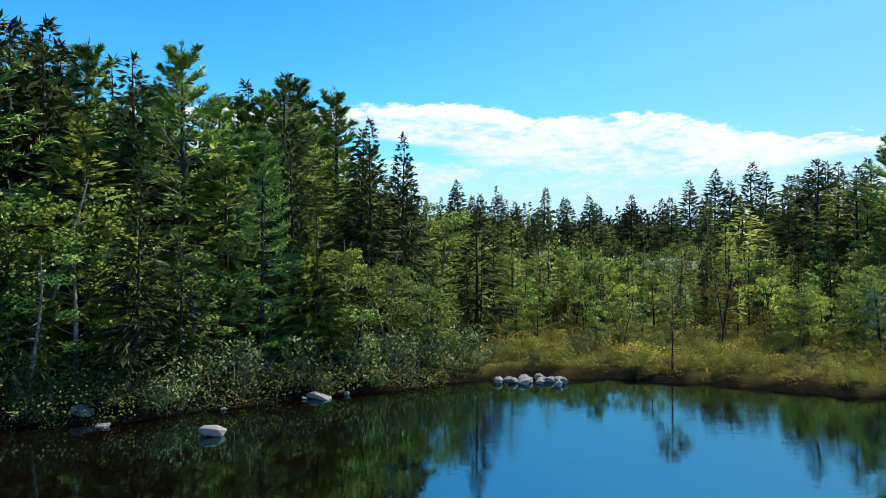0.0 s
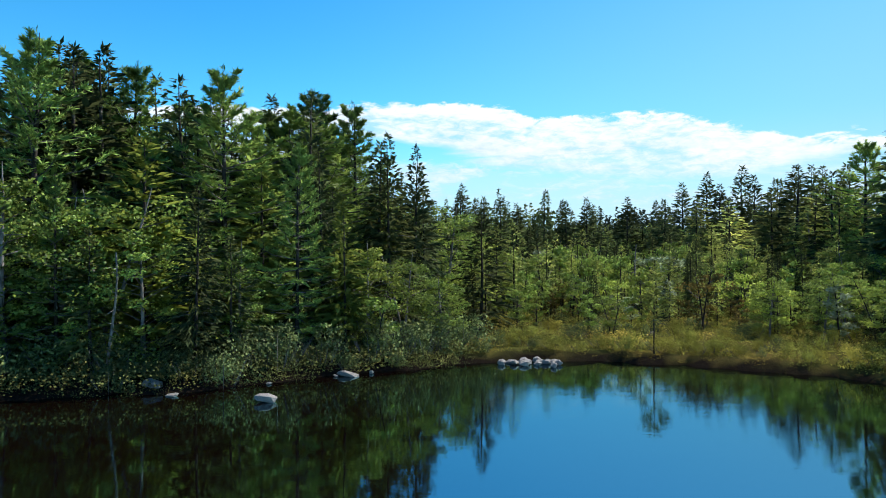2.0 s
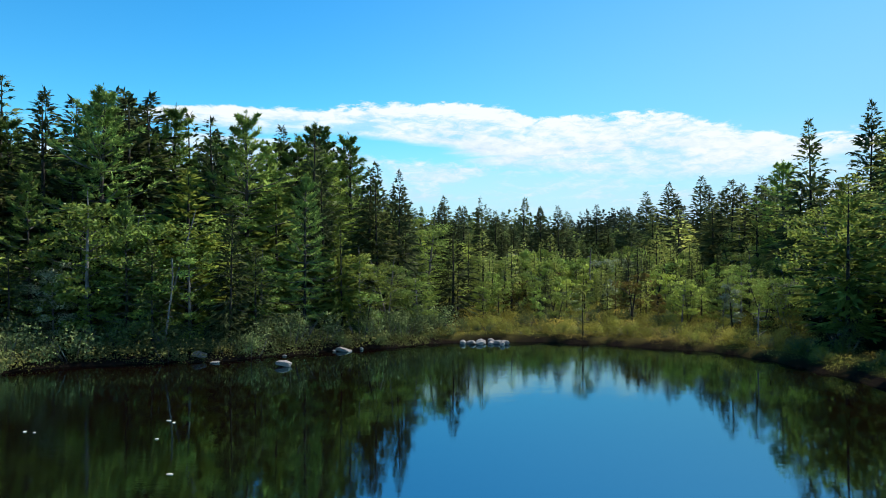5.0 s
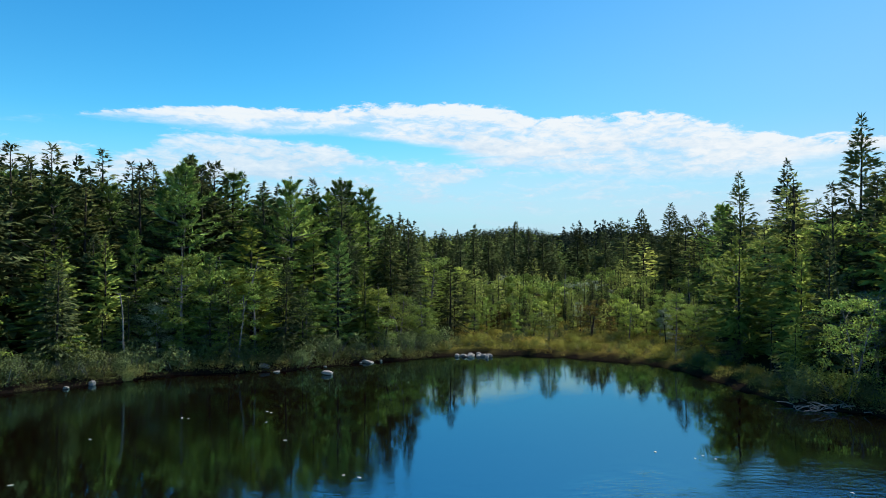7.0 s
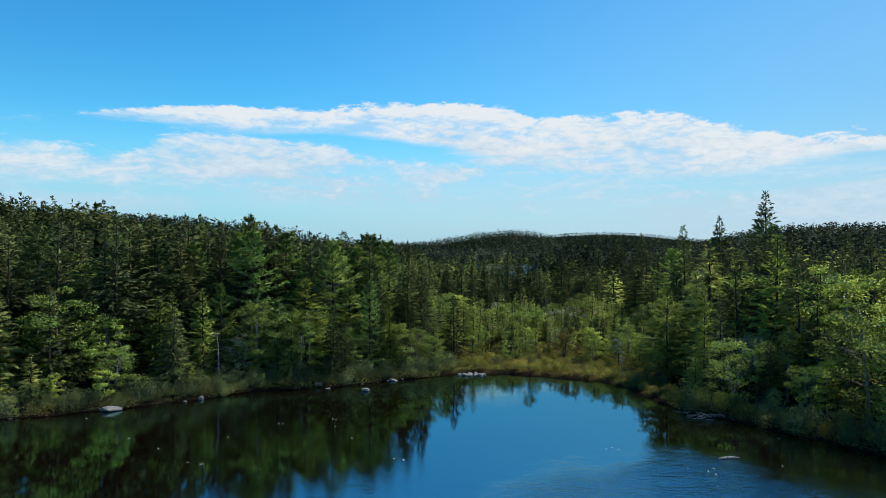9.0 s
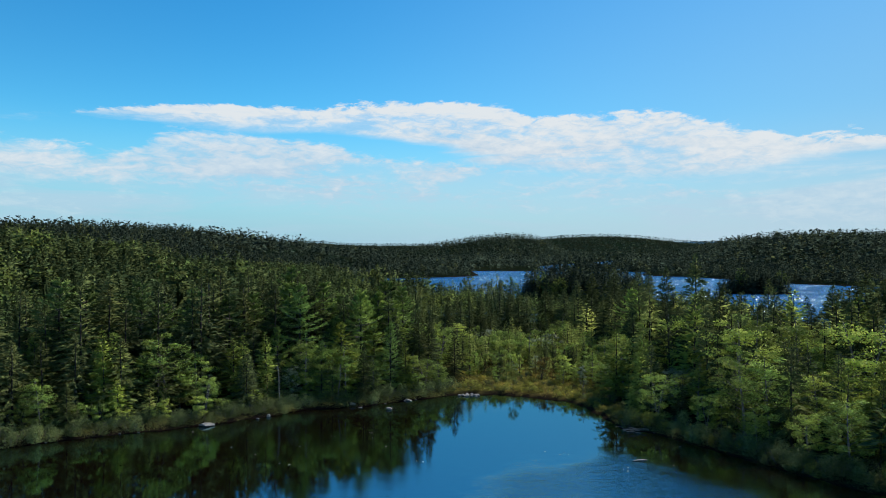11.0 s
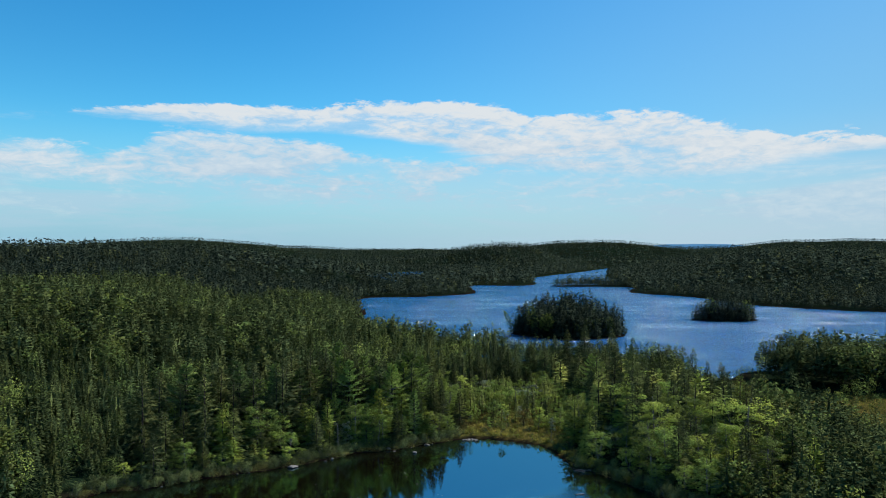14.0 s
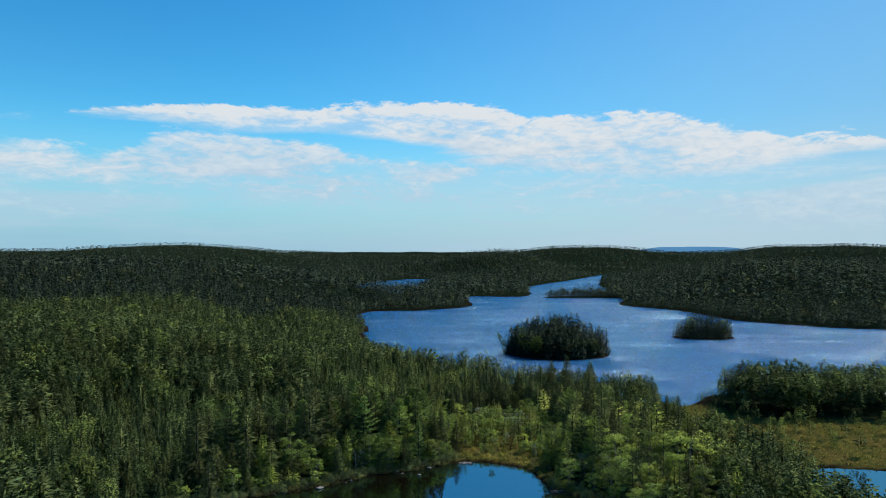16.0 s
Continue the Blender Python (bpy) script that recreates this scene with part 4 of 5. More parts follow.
# ---------------------------------------------------------------- woods past the shore, too many to count
def woods(name, label, x, y, heights, shapes, base_h, mats, leafy, seed, low=False, patches=0):
    """Many trees in one mesh; every tree has its own turn, width and tint."""
    r = np.random.RandomState(seed)
    z = land(x, y) - 0.1 - 3.0 * smooth(np.hypot(x, y), 900, 1700)
    which = r.randint(0, len(shapes), len(x))
    which = np.where(leafy, len(shapes) - 1, which % (len(shapes) - 1))
    verts, faces, tints, mat, puffs, start = [], [], [], [], [], 0
    for k, (v, f) in enumerate(shapes):
        sel = np.where(which == k)[0]
        if not len(sel):
            continue
        a, s = r.uniform(0, 7, len(sel)), heights[sel] / base_h
        wide = s * r.uniform(1.05, 1.45, len(sel))
        c, q = np.cos(a) * wide, np.sin(a) * wide
        px = v[None, :, 0] * c[:, None] - v[None, :, 1] * q[:, None] + x[sel, None]
        py = v[None, :, 0] * q[:, None] + v[None, :, 1] * c[:, None] + y[sel, None]
        pz = v[None, :, 2] * s[:, None] + z[sel, None]
        verts.append(np.stack([px, py, pz], -1).reshape(-1, 3))
        faces.append((f[None] + (np.arange(len(sel)) * len(v))[:, None, None]).reshape(-1, 4) + start)
        n0 = puffed(v, k, k == len(shapes) - 1 or low, 1.6 if low else 0.5, None, 0.85)
        ca, sa = np.cos(a)[:, None], np.sin(a)[:, None]
        puffs.append(np.stack([n0[None, :, 0] * ca - n0[None, :, 1] * sa, n0[None, :, 0] * sa + n0[None, :, 1] * ca, np.broadcast_to(n0[None, :, 2], (len(sel), len(v)))], -1).reshape(-1, 3))
        tone = r.uniform(0, 1, len(sel))
        if patches:
            tone = np.clip(0.5 + 0.45 * waves(x[sel], y[sel], patches, 59) + 0.35 * (tone - 0.5), 0, 1)
        tints.append(np.repeat(tone, len(v)))
        mat.append(np.full(len(sel) * len(f), 1 if k == len(shapes) - 1 else 0))
        start += len(sel) * len(v)
    me = mesh_of(name, np.concatenate(verts), np.concatenate(faces), mats, np.concatenate(mat), False, tint=np.concatenate(tints), puff=np.concatenate(puffs))
    return tagged(new(name, me), label, "woods", kind="stuff")


def blob_leaf(seed, h, radius, n):
    r = np.random.RandomState(seed)
    p = unit(r.normal(size=(n, 3))) * np.array([radius, radius, h * 0.38]) * r.uniform(0.55, 1.0, n)[:, None] + np.array([0, 0, h * 0.6])
    size = h * 0.72 / n ** 0.5
    return kites(p, unit(r.normal(size=(n, 3))), size, size * 0.8, r, 1.0)


def feathered(seed, h, radius, n, length, width, shape=0.75, droop=0.25, base=0.05, lumps=0.22, spine=4):
    """A conifer for woods seen from some way off: a ragged pointed crown of outward sprays over a dark core."""
    r = np.random.RandomState(seed)
    t = 1 - r.uniform(0, 1, n) ** 0.70
    a = np.arange(n) * 2.39996 + r.normal(0, 0.2, n)
    bough = 1 + lumps * np.sin(5 * a + 9 * t + seed) * np.sin(23 * t + 2 * np.cos(a + seed))
    reach = radius * (1 - t) ** shape * np.minimum(1, 0.62 + 2.2 * t) * bough * r.uniform(0.72, 1.12, n)
    size = r.uniform(0.65, 1.25, n) * np.clip(0.45 + 0.75 * reach / radius, 0.4, 1.1)
    way = unit(np.column_stack([np.cos(a), np.sin(a), -droop + (droop + 0.9) * t ** 2.5 + r.normal(0, 0.25, n)]))
    root = np.column_stack([np.cos(a) * reach * 0.5, np.sin(a) * reach * 0.5, h * (base + (0.965 - base) * t)])
    pieces = [kites(root, way, np.maximum(length * size, reach * 0.55), width * size, r, 0.3, 0.08)]
    m = max(3, n // 9)
    q = r.uniform(0.80, 0.985, m)
    pieces.append(kites(np.column_stack([np.zeros((m, 2)), h * q]), unit(np.column_stack([r.normal(0, 0.8, (m, 2)), r.uniform(0.0, 0.8, m)])), length * (0.30 + 2.6 * (1 - q)), width * 0.6, r, 0.6))
    s = np.linspace(base + 0.05, 0.62, spine)
    pieces.append(kites(np.column_stack([r.normal(0, 0.02, (spine, 2)), s * h]), unit(np.column_stack([r.normal(0, 0.05, (spine, 2)), np.ones(spine)])), h * 0.22, radius * (1 - s) * 0.42 + 0.05, r, 1.0))
    pieces.append(kites(np.tile([0, 0, h * 0.925], (2, 1)), unit(np.column_stack([r.normal(0, 0.03, (2, 2)), np.ones(2)])), h * 0.075, 0.05 + width * 0.18, r, 1.0))
    return join(pieces)


CLOSE = [feathered(171, 14, 2.5, 150, 1.0, 0.52, 0.70, 0.25, 0.34), feathered(172, 14, 2.2, 140, 0.95, 0.50, 0.62, 0.32, 0.32), feathered(173, 14, 3.0, 160, 1.15, 0.50, 0.60, -0.05, 0.36, 0.35),
         feathered(174, 14, 2.7, 150, 1.0, 0.52, 0.78, 0.30, 0.34), feathered(176, 14, 2.0, 130, 0.9, 0.48, 0.60, 0.35, 0.30), feathered(177, 14, 2.9, 160, 1.15, 0.50, 0.55, -0.1, 0.38, 0.35), blob_leaf(75, 14, 3.0, 240)]
MID = [feathered(71, 14, 2.7, 76, 1.3, 0.75, 0.70, 0.25, 0.34, spine=3), feathered(72, 14, 2.4, 70, 1.25, 0.72, 0.62, 0.30, 0.32, spine=3), feathered(73, 14, 3.2, 80, 1.4, 0.75, 0.60, 0.0, 0.36, 0.35, 3),
       feathered(74, 14, 2.7, 76, 1.3, 0.75, 0.76, 0.30, 0.34, spine=3), feathered(76, 14, 2.2, 66, 1.2, 0.70, 0.60, 0.30, 0.32, spine=3), blob_leaf(77, 14, 3.0, 76)]
FINE = [feathered(s, 14, w, n, 0.72, 0.26, p, d) for s, w, n, d, p in ((181, 2.5, 330, 0.30, 0.82), (182, 1.9, 290, 0.40, 0.75), (183, 3.0, 360, 0.10, 0.78), (184, 2.2, 310, 0.35, 0.70))] + [blob_leaf(78, 14, 3.1, 420)]
FAR = [feathered(81, 14, 3.1, 32, 1.9, 1.2, 0.76, 0.3, 0.15, spine=2), feathered(82, 14, 2.7, 30, 1.8, 1.1, 0.70, 0.3, 0.15, spine=2), feathered(83, 14, 3.5, 34, 2.0, 1.25, 0.66, 0.2, 0.15, 0.3, 2), blob_leaf(84, 14, 3.0, 34)]
DIM = [feathered(85, 14, 3.8, 13, 3.0, 2.1, 0.72, 0.4, 0.2, spine=2), feathered(86, 14, 3.3, 12, 2.8, 2.0, 0.68, 0.4, 0.2, spine=2), blob_leaf(87, 14, 3.4, 12)]
RIM = [feathered(88, 14, 5.2, 8, 4.4, 3.4, 0.7, 0.5, 0.15, spine=1), feathered(89, 14, 4.6, 8, 4.2, 3.2, 0.7, 0.5, 0.15, spine=1), blob_leaf(90, 14, 4.4, 8)]
ISLE = [feathered(s, 14, w, 130, 1.1, 0.62, p, d, 0.03, 0.3) for s, w, d, p in ((191, 2.6, 0.25, 0.70), (192, 2.2, 0.3, 0.62), (193, 3.1, 0.0, 0.58), (194, 2.8, 0.1, 0.62))] + [blob_leaf(79, 14, 3.0, 200)]
WOODS_MATS = [WOODS, WOODS_LEAF]
# needles and leaves with the haze of distance in their colour
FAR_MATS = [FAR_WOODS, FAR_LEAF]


def stand(name, label, x, y, r, shapes, low, high, leafy_share, seed, keep=None, mats=WOODS_MATS):
    d, b = shore(x, y), bog_zone(x, y)
    ok = (d > 1.0) & (b < 0.4) & ~near_zone(x, y)
    for cx, cy, rx, ry in ISLANDS:
        ok &= np.hypot((x - cx) / (rx + 6), (y - cy) / (ry + 6)) > 1
    if keep is not None:
        ok &= keep(x, y, d, r)
    x, y, d = x[ok], y[ok], d[ok]
    h = (low + (high - low) * r.beta(1.6, 1.6, len(x))) * (0.72 + 0.28 * smooth(d, 1, 14)) * (1 + 0.10 * waves(x, y, 30, 51)) * np.where((x > 20) & (y < 125), np.where(np.abs(x - 84 - 0.36 * (y - 94)) < 12, np.clip(1.0 - (y - 20) / 90, 0.3, 0.75), np.where(x > 95, 1.0, 0.78)), 1.0) * np.where((x < -7) & (x > -48) & (y > 30) & (y < 75), 1.05, np.where((x < -44) & (x > -75) & (y < 40), 0.82, np.where((x > -5) & (x < 30) & (y > 68) & (y < 125), 0.84, 1.0)))
    patch = waves(x, y, 45, 52)
    leafy = r.uniform(0, 1, len(x)) < leafy_share * (1 + 0.8 * patch) + 0.12 * smooth(-d, -7, -2) + 0.10 * ((x > 18) & (x < 76) & (y < 100))
    return woods(name, label, x, y, h, shapes, 14, mats, leafy, seed)


def within(lo, hi):
    """Keeps the stands of trees between two distances ahead of the pond, in the part of the land that opens ahead."""
    def keep(x, y, d, r):
        far = np.hypot(x, y + 100)
        if lo:
            far = far + 45 * waves(x, y, 90, 77) * smooth(far, 260, 400) + r.normal(0, 14, len(x))
        return (far > lo) & (far <= hi) & (np.abs(x) < 0.70 * (y + 150) + 10) & (y > -60)
    return keep


def ahead(x, y, d, r):
    return (x > -45) & (x < 60) & (y > 42) & (y < 116) | (x > -105) & (x <= -45) & (y > -8) & (y < 62)


x, y, r = scatter(-170, 190, -60, 140, 3.2, 91)
stand("hillside_woods", "dense mixed spruce and pine woods behind the pond", x, y, r, CLOSE, 12.5, 16.8, 0.11, 1, lambda x, y, d, r: within(0, 225)(x, y, d, r) & ~ahead(x, y, d, r))
x, y, r = scatter(-106, 62, -10, 118, 3.35, 88)
stand("pondside_woods", "slender spruces standing behind the bog", x, y, r, FINE, 9.5, 15.5, 0.11, 7, ahead)
x, y, r = scatter(-340, 360, -20, 340, 3.8, 89)
stand("slope_woods", "dense dark spruce woods climbing the low slope", x, y, r, MID, 11.5, 15.5, 0.08, 6, within(225, 420))
x, y, r = scatter(-480, 520, 100, 620, 5.0, 92)
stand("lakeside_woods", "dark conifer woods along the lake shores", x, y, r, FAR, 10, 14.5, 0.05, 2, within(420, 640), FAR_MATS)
for k, (cx, cy, rx, ry) in enumerate(ISLANDS):
    x, y, r = scatter(cx - rx, cx + rx, cy - ry, cy + ry, 2.5, 120 + k)
    e = 1 - np.hypot((x - cx) / rx, (y - cy) / ry)
    ok = shore(x, y) > 0.6
    high = (11.5 + 11 * np.clip(e, 0, 0.6)) * r.uniform(0.6, 1.15, len(x)) * (1.0 if k == 0 else 0.82)
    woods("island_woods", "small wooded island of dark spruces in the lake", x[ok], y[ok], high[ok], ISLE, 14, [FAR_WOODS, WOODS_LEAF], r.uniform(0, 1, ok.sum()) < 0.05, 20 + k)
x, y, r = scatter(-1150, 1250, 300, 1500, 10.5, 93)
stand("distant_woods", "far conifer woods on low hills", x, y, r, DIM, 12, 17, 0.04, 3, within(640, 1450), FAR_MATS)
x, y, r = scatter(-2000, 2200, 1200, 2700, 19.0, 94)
stand("ridge_woods", "wooded ridges at the skyline, haze put into their colour", x, y, r, RIM, 10, 14, 0.0, 4, within(1450, 2950), FAR_MATS)
x, y, r = scatter(-130, 130, -190, -60, 6.5, 95)
stand("near_shore_woods", "conifer woods on the near side of the pond", x, y, r, DIM, 7, 11, 0.1, 5, lambda x, y, d, r: y < -60)

x, y, r = scatter(122, 212, 600, 690, 3.4, 123)
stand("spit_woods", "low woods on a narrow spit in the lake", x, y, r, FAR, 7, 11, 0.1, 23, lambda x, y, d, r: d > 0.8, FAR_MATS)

# thin trees over the side bog
x, y, r = scatter(66, 168, 16, 94, 4.2, 96)
ok = (bog_zone(x, y) > 0.3) & (shore(x, y) > 2) & (r.uniform(0, 1, len(x)) < 0.45 + 0.4 * waves(x, y, 22, 97))
woods("bog_thicket", "scattered small conifers and bushes on the side bog", x[ok], y[ok], r.uniform(2.0, 8, ok.sum()) * np.where(np.abs(x[ok] - 84 - 0.36 * (y[ok] - 94)) < 11, np.clip((96 - y[ok]) / 60, 0.3, 0.9), 1.0), CLOSE, 14, WOODS_MATS, r.uniform(0, 1, ok.sum()) < 0.55, 9)
# low heath all over the near bog
x, y, r = scatter(-2, 36, 12, 74, 0.74, 98)
ok = (bog_zone(x, y) > 0.35) & (shore(x, y) > 0.12) & (r.uniform(0, 1, len(x)) < np.where(shore(x, y) < 1.3, 0.95, 0.52 + 0.45 * waves(x, y, 5, 99)))
mound = [blob_leaf(k, 14, 11.0, 90) for k in (101, 102, 103)]
tall = r.uniform(0.30, 0.75, ok.sum()) * (1.1 + 0.9 * waves(x[ok], y[ok], 5.0, 58))
woods("bog_heath", "low olive and ochre heath mounds over the bog", x[ok], y[ok], np.clip(tall, 0.20, 1.5), mound, 14, [HEATH_MOUND, HEATH_MOUND], r.uniform(0, 1, ok.sum()) < 0.3, 10, True, 8)
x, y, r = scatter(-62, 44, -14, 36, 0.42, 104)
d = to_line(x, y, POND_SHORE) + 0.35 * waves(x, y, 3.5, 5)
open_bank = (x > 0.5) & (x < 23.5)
# a dark row of tussocks that stands in for the shaded undercut
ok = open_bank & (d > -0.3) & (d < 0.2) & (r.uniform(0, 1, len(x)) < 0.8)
woods("edge_tussocks", "tussocks at the bog's waterline, near black for the undercut's shade", x[ok], y[ok], r.uniform(0.22, 0.50, ok.sum()), mound, 14, [SHADE_TUSSOCK, SHADE_TUSSOCK], r.uniform(0, 1, ok.sum()) < 0.3, 11, True)
ok = ~open_bank & (d > -0.35) & (d < 1.3) & (r.uniform(0, 1, len(x)) < 0.7)
woods("bank_shrubs", "dense grey-green shrubs hanging over the shaded bank", x[ok], y[ok], r.uniform(0.4, 1.3, ok.sum()), mound, 14, [SHRUB_MOUND, SHRUB_MOUND], r.uniform(0, 1, ok.sum()) < 0.3, 12, True, 5)

# sedge and low heath of the bogs
def blades(name, label, x0, x1, y0, y1, step, seed, tall, wide):
    x, y, r = scatter(x0, x1, y0, y1, step, seed)
    d = shore(x, y)
    ok = (bog_zone(x, y) > 0.25) & (d > 0.75)
    x, y = x[ok], y[ok]
    base = np.column_stack([x, y, land(x, y) - 0.03])
    w = unit(np.column_stack([r.normal(0, 0.45, (len(x), 2)), np.ones(len(x))]))
    clump = 0.65 + 0.5 * np.clip(waves(x, y, 2.6, 61), -0.6, 1.2)
    v, f = kites(base, w, tall * clump * r.uniform(0.5, 1.4, len(x)), wide, r, 1.0)
    me = mesh_of(name, v, f, SEDGE, None, False, tint=np.repeat(np.clip(0.5 + 0.4 * waves(x, y, 8, 62) + r.normal(0, 0.15, len(x)), 0, 1), 4), puff=np.repeat(unit(np.column_stack([r.normal(0, 0.6, (len(x), 2)), np.full(len(x), 0.8)])), 4, 0))
    return tagged(new(name, me), label, "grass", kind="stuff")


blades("bog_sedge", "tawny and yellow-green sedge covering the bog", -3, 38, 10, 74, 0.24, 63, 0.24, 0.05)
blades("far_bog_sedge", "tawny sedge of the open bog by the side pond", 66, 168, 16, 94, 0.55, 64, 0.5, 0.22)

# ---------------------------------------------------------------- stones
def boulder(seed):
    """An angular block with worn edges."""
    r = random.Random(seed + 40)
    bm = bmesh.new()
    for _ in range(26):
        n = Vector((r.gauss(0, 1), r.gauss(0, 1), r.gauss(0, 1))).normalized()
        bm.verts.new((n.x, n.y, max(n.z * 0.95, -0.6)))
    hull = bmesh.ops.convex_hull(bm, input=bm.verts)
    bmesh.ops.delete(bm, geom=[v for v in bm.verts if not v.link_faces], context="VERTS")
    bmesh.ops.bevel(bm, geom=list(bm.edges), offset=0.10, segments=2, profile=0.6, affect="EDGES", clamp_overlap=True)
    for v in bm.verts:
        v.co *= 1 + 0.05 * noise.noise(v.co * 2.3 + Vector((seed, 0, 0)))
    me = bpy.data.meshes.new("boulder")
    bm.to_mesh(me)
    bm.free()
    me.materials.append(STONE)
    return me


ROCKS = [boulder(s) for s in range(5)]


def rock(x, y, length, depth, high, label, group="", turn=None, sink=0.3):
    ob = new("boulder", ROCKS[rng.randrange(5)])
    a = rng.uniform(-0.5, 0.5) if turn is None else turn
    g = max(0.0, float(land([x], [y])[0]) - 0.1) if float(shore(np.array([x]), np.array([y]))[0]) > 0.4 else 0.0
    ob.matrix_basis = Matrix.LocRotScale((x, y, g + high * (0.5 - sink)), Euler((rng.uniform(-0.15, 0.15), rng.uniform(-0.15, 0.15), a)), (length / 2, depth / 2, high / 2 * 1.25))
    return tagged(ob, label, "rock", group)


rock(-7.55, 22.3, 1.0, 0.7, 0.34, "pale rounded granite boulder standing in the water", turn=0.1, sink=0.1)
rock(-5.1, 27.9, 1.2, 0.7, 0.34, "flat-topped grey boulder at the shaded bank", "boulders of the bank")
rock(-12.9, 24.3, 0.95, 0.7, 0.42, "grey boulder at the shaded bank", "boulders of the bank")
rock(-11.7, 23.4, 0.7, 0.5, 0.14, "low grey stone awash at the bank", "boulders of the bank")
rock(-23.4, 18.2, 0.6, 0.5, 0.45, "pale boulder at the water's edge", "boulders of the bank")
rock(-30.0, 13.2, 2.1, 1.2, 0.62, "large pale flat boulder at the water's edge", "boulders of the bank", 0.3)
for k in range(24):
    rock(4.3 + rng.gauss(0, 0.75), 31.2 + rng.uniform(-0.9, 1.0), rng.uniform(0.2, 0.75), rng.uniform(0.2, 0.55), rng.uniform(0.14, 0.36), "pale stone of a heap at the bog's edge", "stone heap", None, 0.15)
line = POND_SHORE[:48]
for k in range(11):
    i = rng.randrange(2, 44)
    p = line[i] + np.array([rng.gauss(0, 0.4), rng.uniform(-0.7, 0.3)])
    rock(p[0], p[1], rng.uniform(0.2, 0.5), rng.uniform(0.2, 0.35), rng.uniform(0.10, 0.22), "small grey stone along the waterline", "stones of the waterline", None, 0.15)

# dead standing trunks
def snag(x, y, height, lean, seed):
    r = np.random.RandomState(seed)
    ob = tagged(new("dead_snag"), "bare grey dead trunk with broken branch stubs", "dead tree", "dead trunks of the shore")
    ob.matrix_basis = Matrix.LocRotScale((x, y, float(land([x], [y])[0]) - 0.1), Euler((lean, lean * 0.6, r.uniform(0, 6))), None)
    s = np.linspace(0, 1, 6)
    pts = np.column_stack([0.05 * height * s * np.sin(3 * s), 0.03 * height * s * np.cos(4 * s), s * height])
    new("trunk", mesh_of("trunk", *tube(pts, 0.011 * height * (1 - 0.75 * s) + 0.02, 7), DEAD, None, True)).parent = ob
    for k in range(9):
        u, a, l = r.uniform(0.3, 0.97), r.uniform(0, 6.28), r.uniform(0.25, 1.0) * (1.15 - 0.5 * k / 9)
        p0 = np.array([np.interp(u, s, pts[:, 0]), np.interp(u, s, pts[:, 1]), u * height])
        p1 = p0 + np.array([np.cos(a), np.sin(a), r.uniform(-0.25, 0.35)]) * l
        new("branch", mesh_of("branch", *tube([p0, (p0 + p1) / 2 + r.normal(0, 0.04, 3), p1], [0.022, 0.016, 0.006], 4), DEAD, None, True)).parent = ob


for k, (x, y, high, lean) in enumerate([(28.9, 17.4, 5.0, 0.02), (20.6, 27.0, 2.8, 0.02), (53.5, 8.0, 12.0, 0.01), (47.0, 14.5, 10.5, -0.02), (16.5, 56.0, 6.0, 0.03), (-15.2, 25.0, 5.5, 0.05), (-22.6, 21.5, 6.0, -0.08),
                                        (-31.5, 17.2, 5.0, 0.10), (33.0, 58.0, 9.0, 0.02), (70.0, 38.0, 9.5, 0.0)]):
    snag(x, y, high, lean, 300 + k)


leaner = plant("pine_lo", 33.5, 219.0, 12.0, random.Random(8), 0.9, 0.3)
leaner.rotation_euler = (0.0, -0.42, 0.0)
tagged(leaner, "lone pine leaning out over the lake from an island")


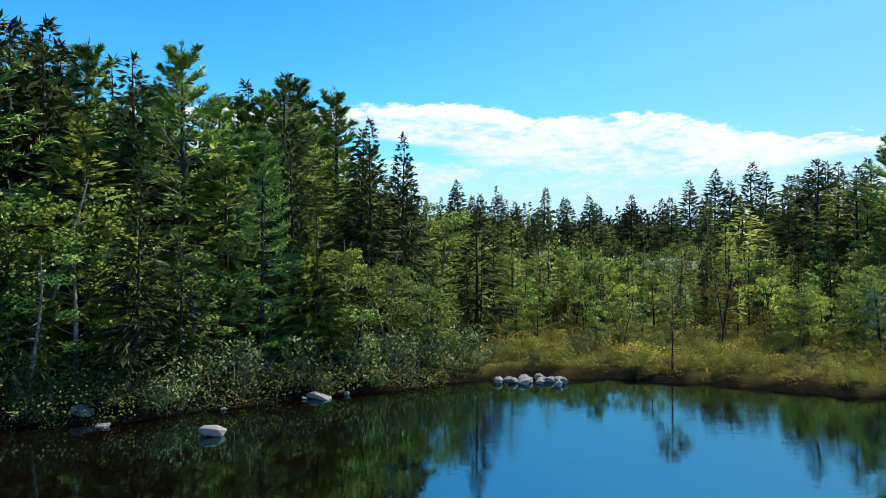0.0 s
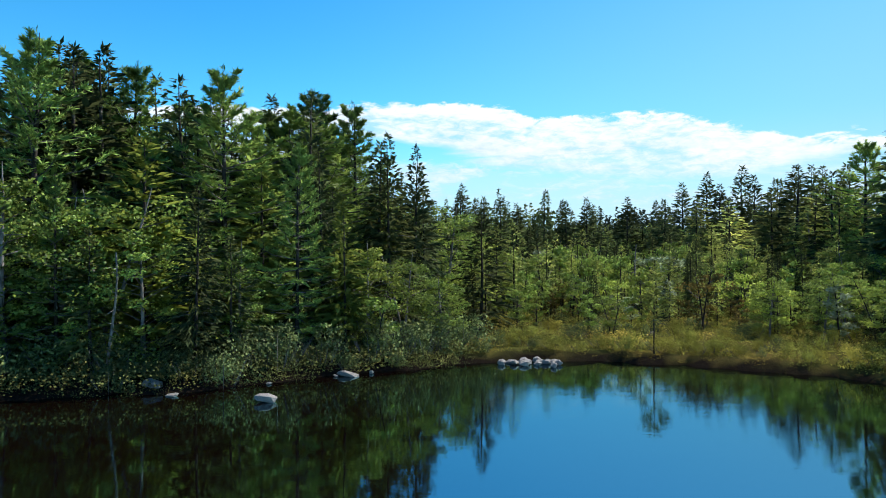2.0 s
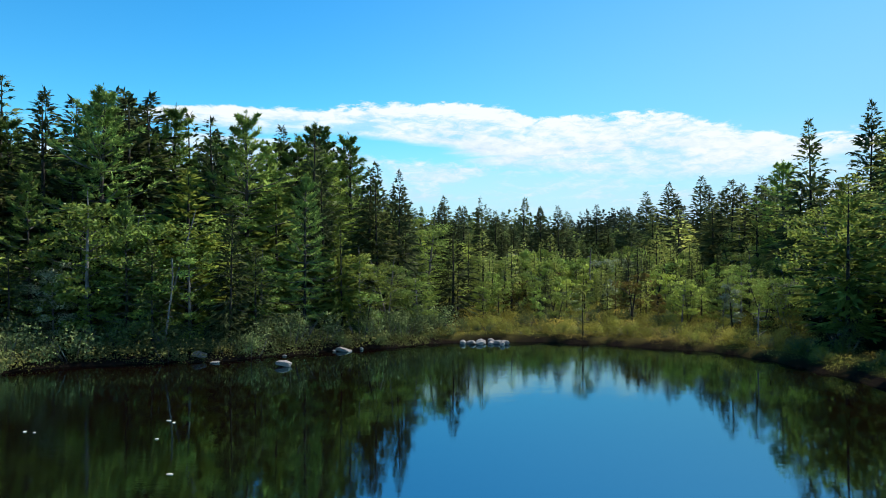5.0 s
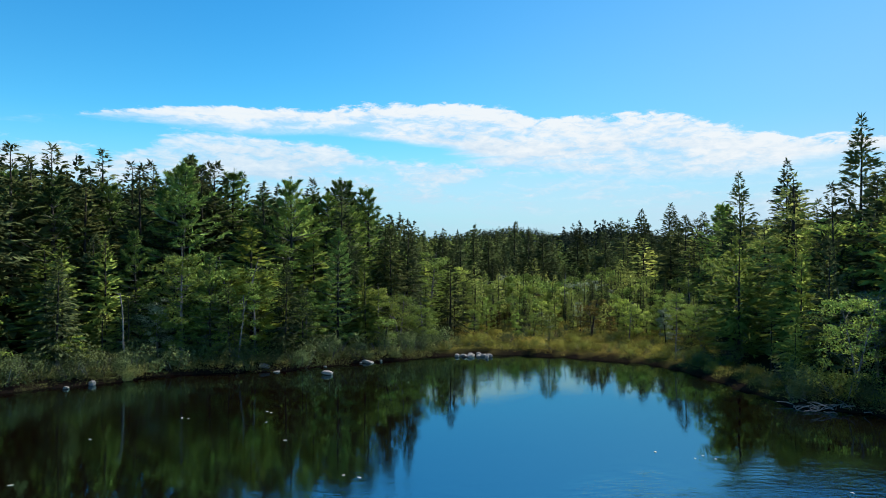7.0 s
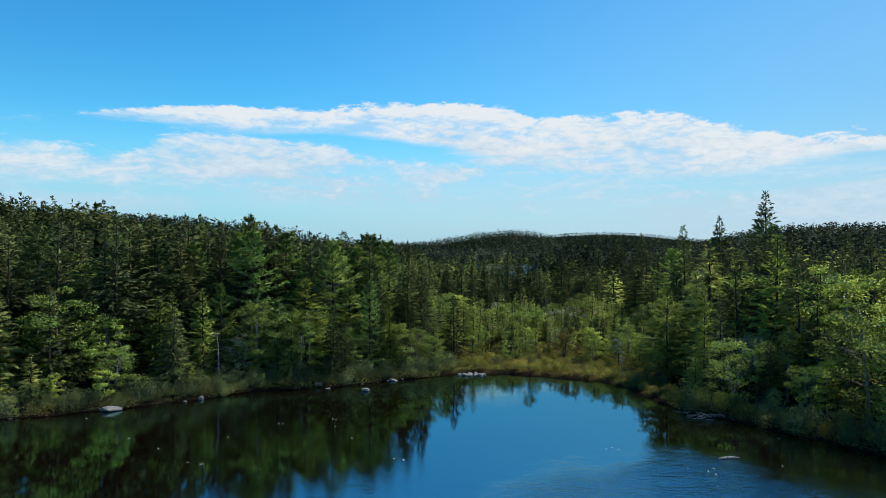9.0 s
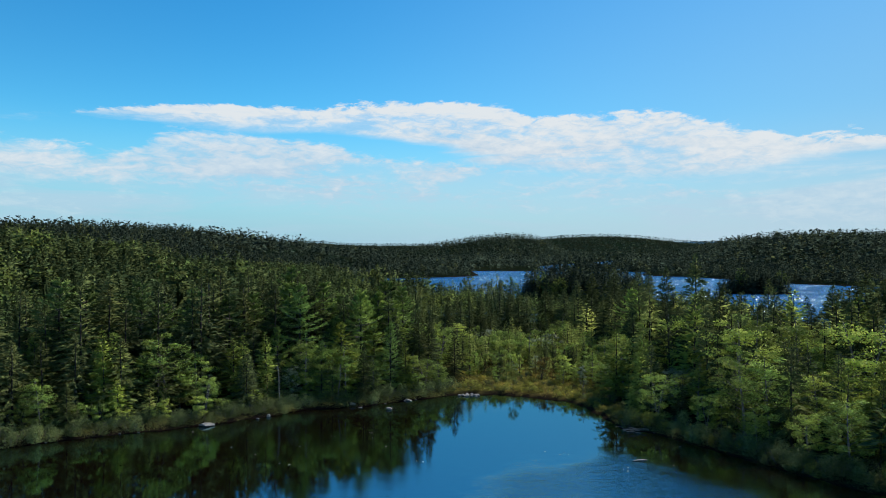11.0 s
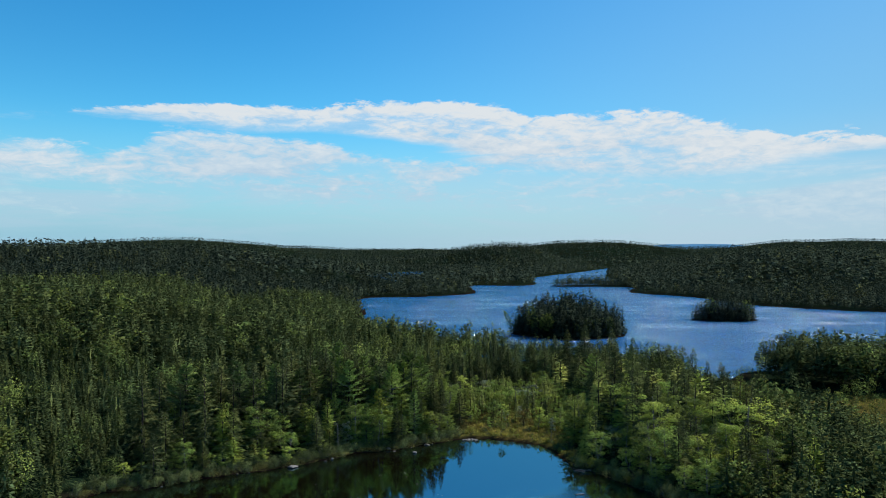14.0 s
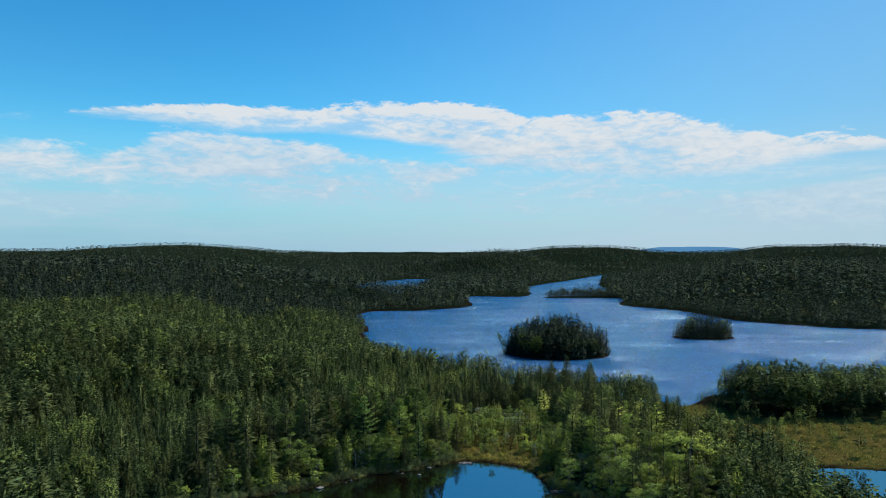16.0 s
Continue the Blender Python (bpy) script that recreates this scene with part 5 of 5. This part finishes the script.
# bits afloat on the pond
def afloat(name, label, category, x, y, length, width, mat, group, turn):
    bm = bmesh.new()
    bmesh.ops.create_icosphere(bm, subdivisions=2, radius=0.5)
    for v in bm.verts:
        k = 1 + 0.35 * noise.noise(v.co * 2.5 + Vector((x, y, 0)))
        v.co = Vector((v.co.x * length * k, v.co.y * width * k, v.co.z * min(0.05, width * 0.4) + 0.012))
    me = bpy.data.meshes.new(name)
    bm.to_mesh(me)
    bm.free()
    me.materials.append(mat)
    ob = new(name, me)
    ob.matrix_basis = pose(x, y, 0.0, 0, 0, turn)
    return tagged(ob, label, category, group)


FLOATING = [(13.3, 1.7), (12.8, 1.3), (13.7, 1.2), (11.3, 2.3), (17.3, -3.1), (18.4, -3.8), (19.0, -3.2), (18.7, -4.4), (23.9, -2.7), (-16.3, 4.3), (-13.4, 8.7), (-13.0, 8.6),
            (-8.7, 10.0), (-17.1, -2.0), (-16.0, -2.4), (-20.5, 1.2), (-30.7, 10.4), (-2.8, -1.1), (-2.1, -1.4), (-9.0, 10.3), (-8.4, 7.8), (-24.0, 4.0), (-6.5, 4.2), (27.0, 4.2)]
for k, (x, y) in enumerate(FLOATING):
    afloat("floating_leaf", "pale dead leaf lying on the dark water", "leaf", x, y, rng.uniform(0.12, 0.24), rng.uniform(0.07, 0.12), PALE_SCRAP, "leaves on the pond", rng.uniform(0, 180))
# a weathered log, half sunk
v, f = tube([(-0.75, 0, 0.02), (-0.2, 0.04, 0.06), (0.35, 0, 0.07), (0.8, -0.05, 0.03)], [0.07, 0.10, 0.09, 0.04], 8)
log = new("floating_log", mesh_of("floating_log", v, f, DEAD, None, True))
log.matrix_basis = pose(20.9, -1.0, 0.0, 0, 0, 12)
tagged(log, "short weathered grey log afloat near the bank", "log")

# drift of dead branches at the turn of the bank
heap = tagged(new("brush_pile"), "tangle of grey dead branches at the water", "brush pile")
heap.location = (23.9, 10.9, 0.0)
for k in range(34):
    a, l = rng.uniform(0, 6.28), rng.uniform(0.6, 1.8)
    p0 = Vector((rng.gauss(0, 1.1), rng.gauss(0, 0.6), rng.uniform(-0.1, 0.35)))
    p1 = p0 + Vector((math.cos(a), math.sin(a) * 0.7, rng.uniform(-0.12, 0.35))) * l
    m = (p0 + p1) / 2 + Vector((rng.gauss(0, 0.12), rng.gauss(0, 0.12), 0.08))
    v, f = tube([p0, m, p1], [0.03, 0.024, 0.008], 5)
    new("branch", mesh_of("branch", v, f, DEAD, None, True)).parent = heap
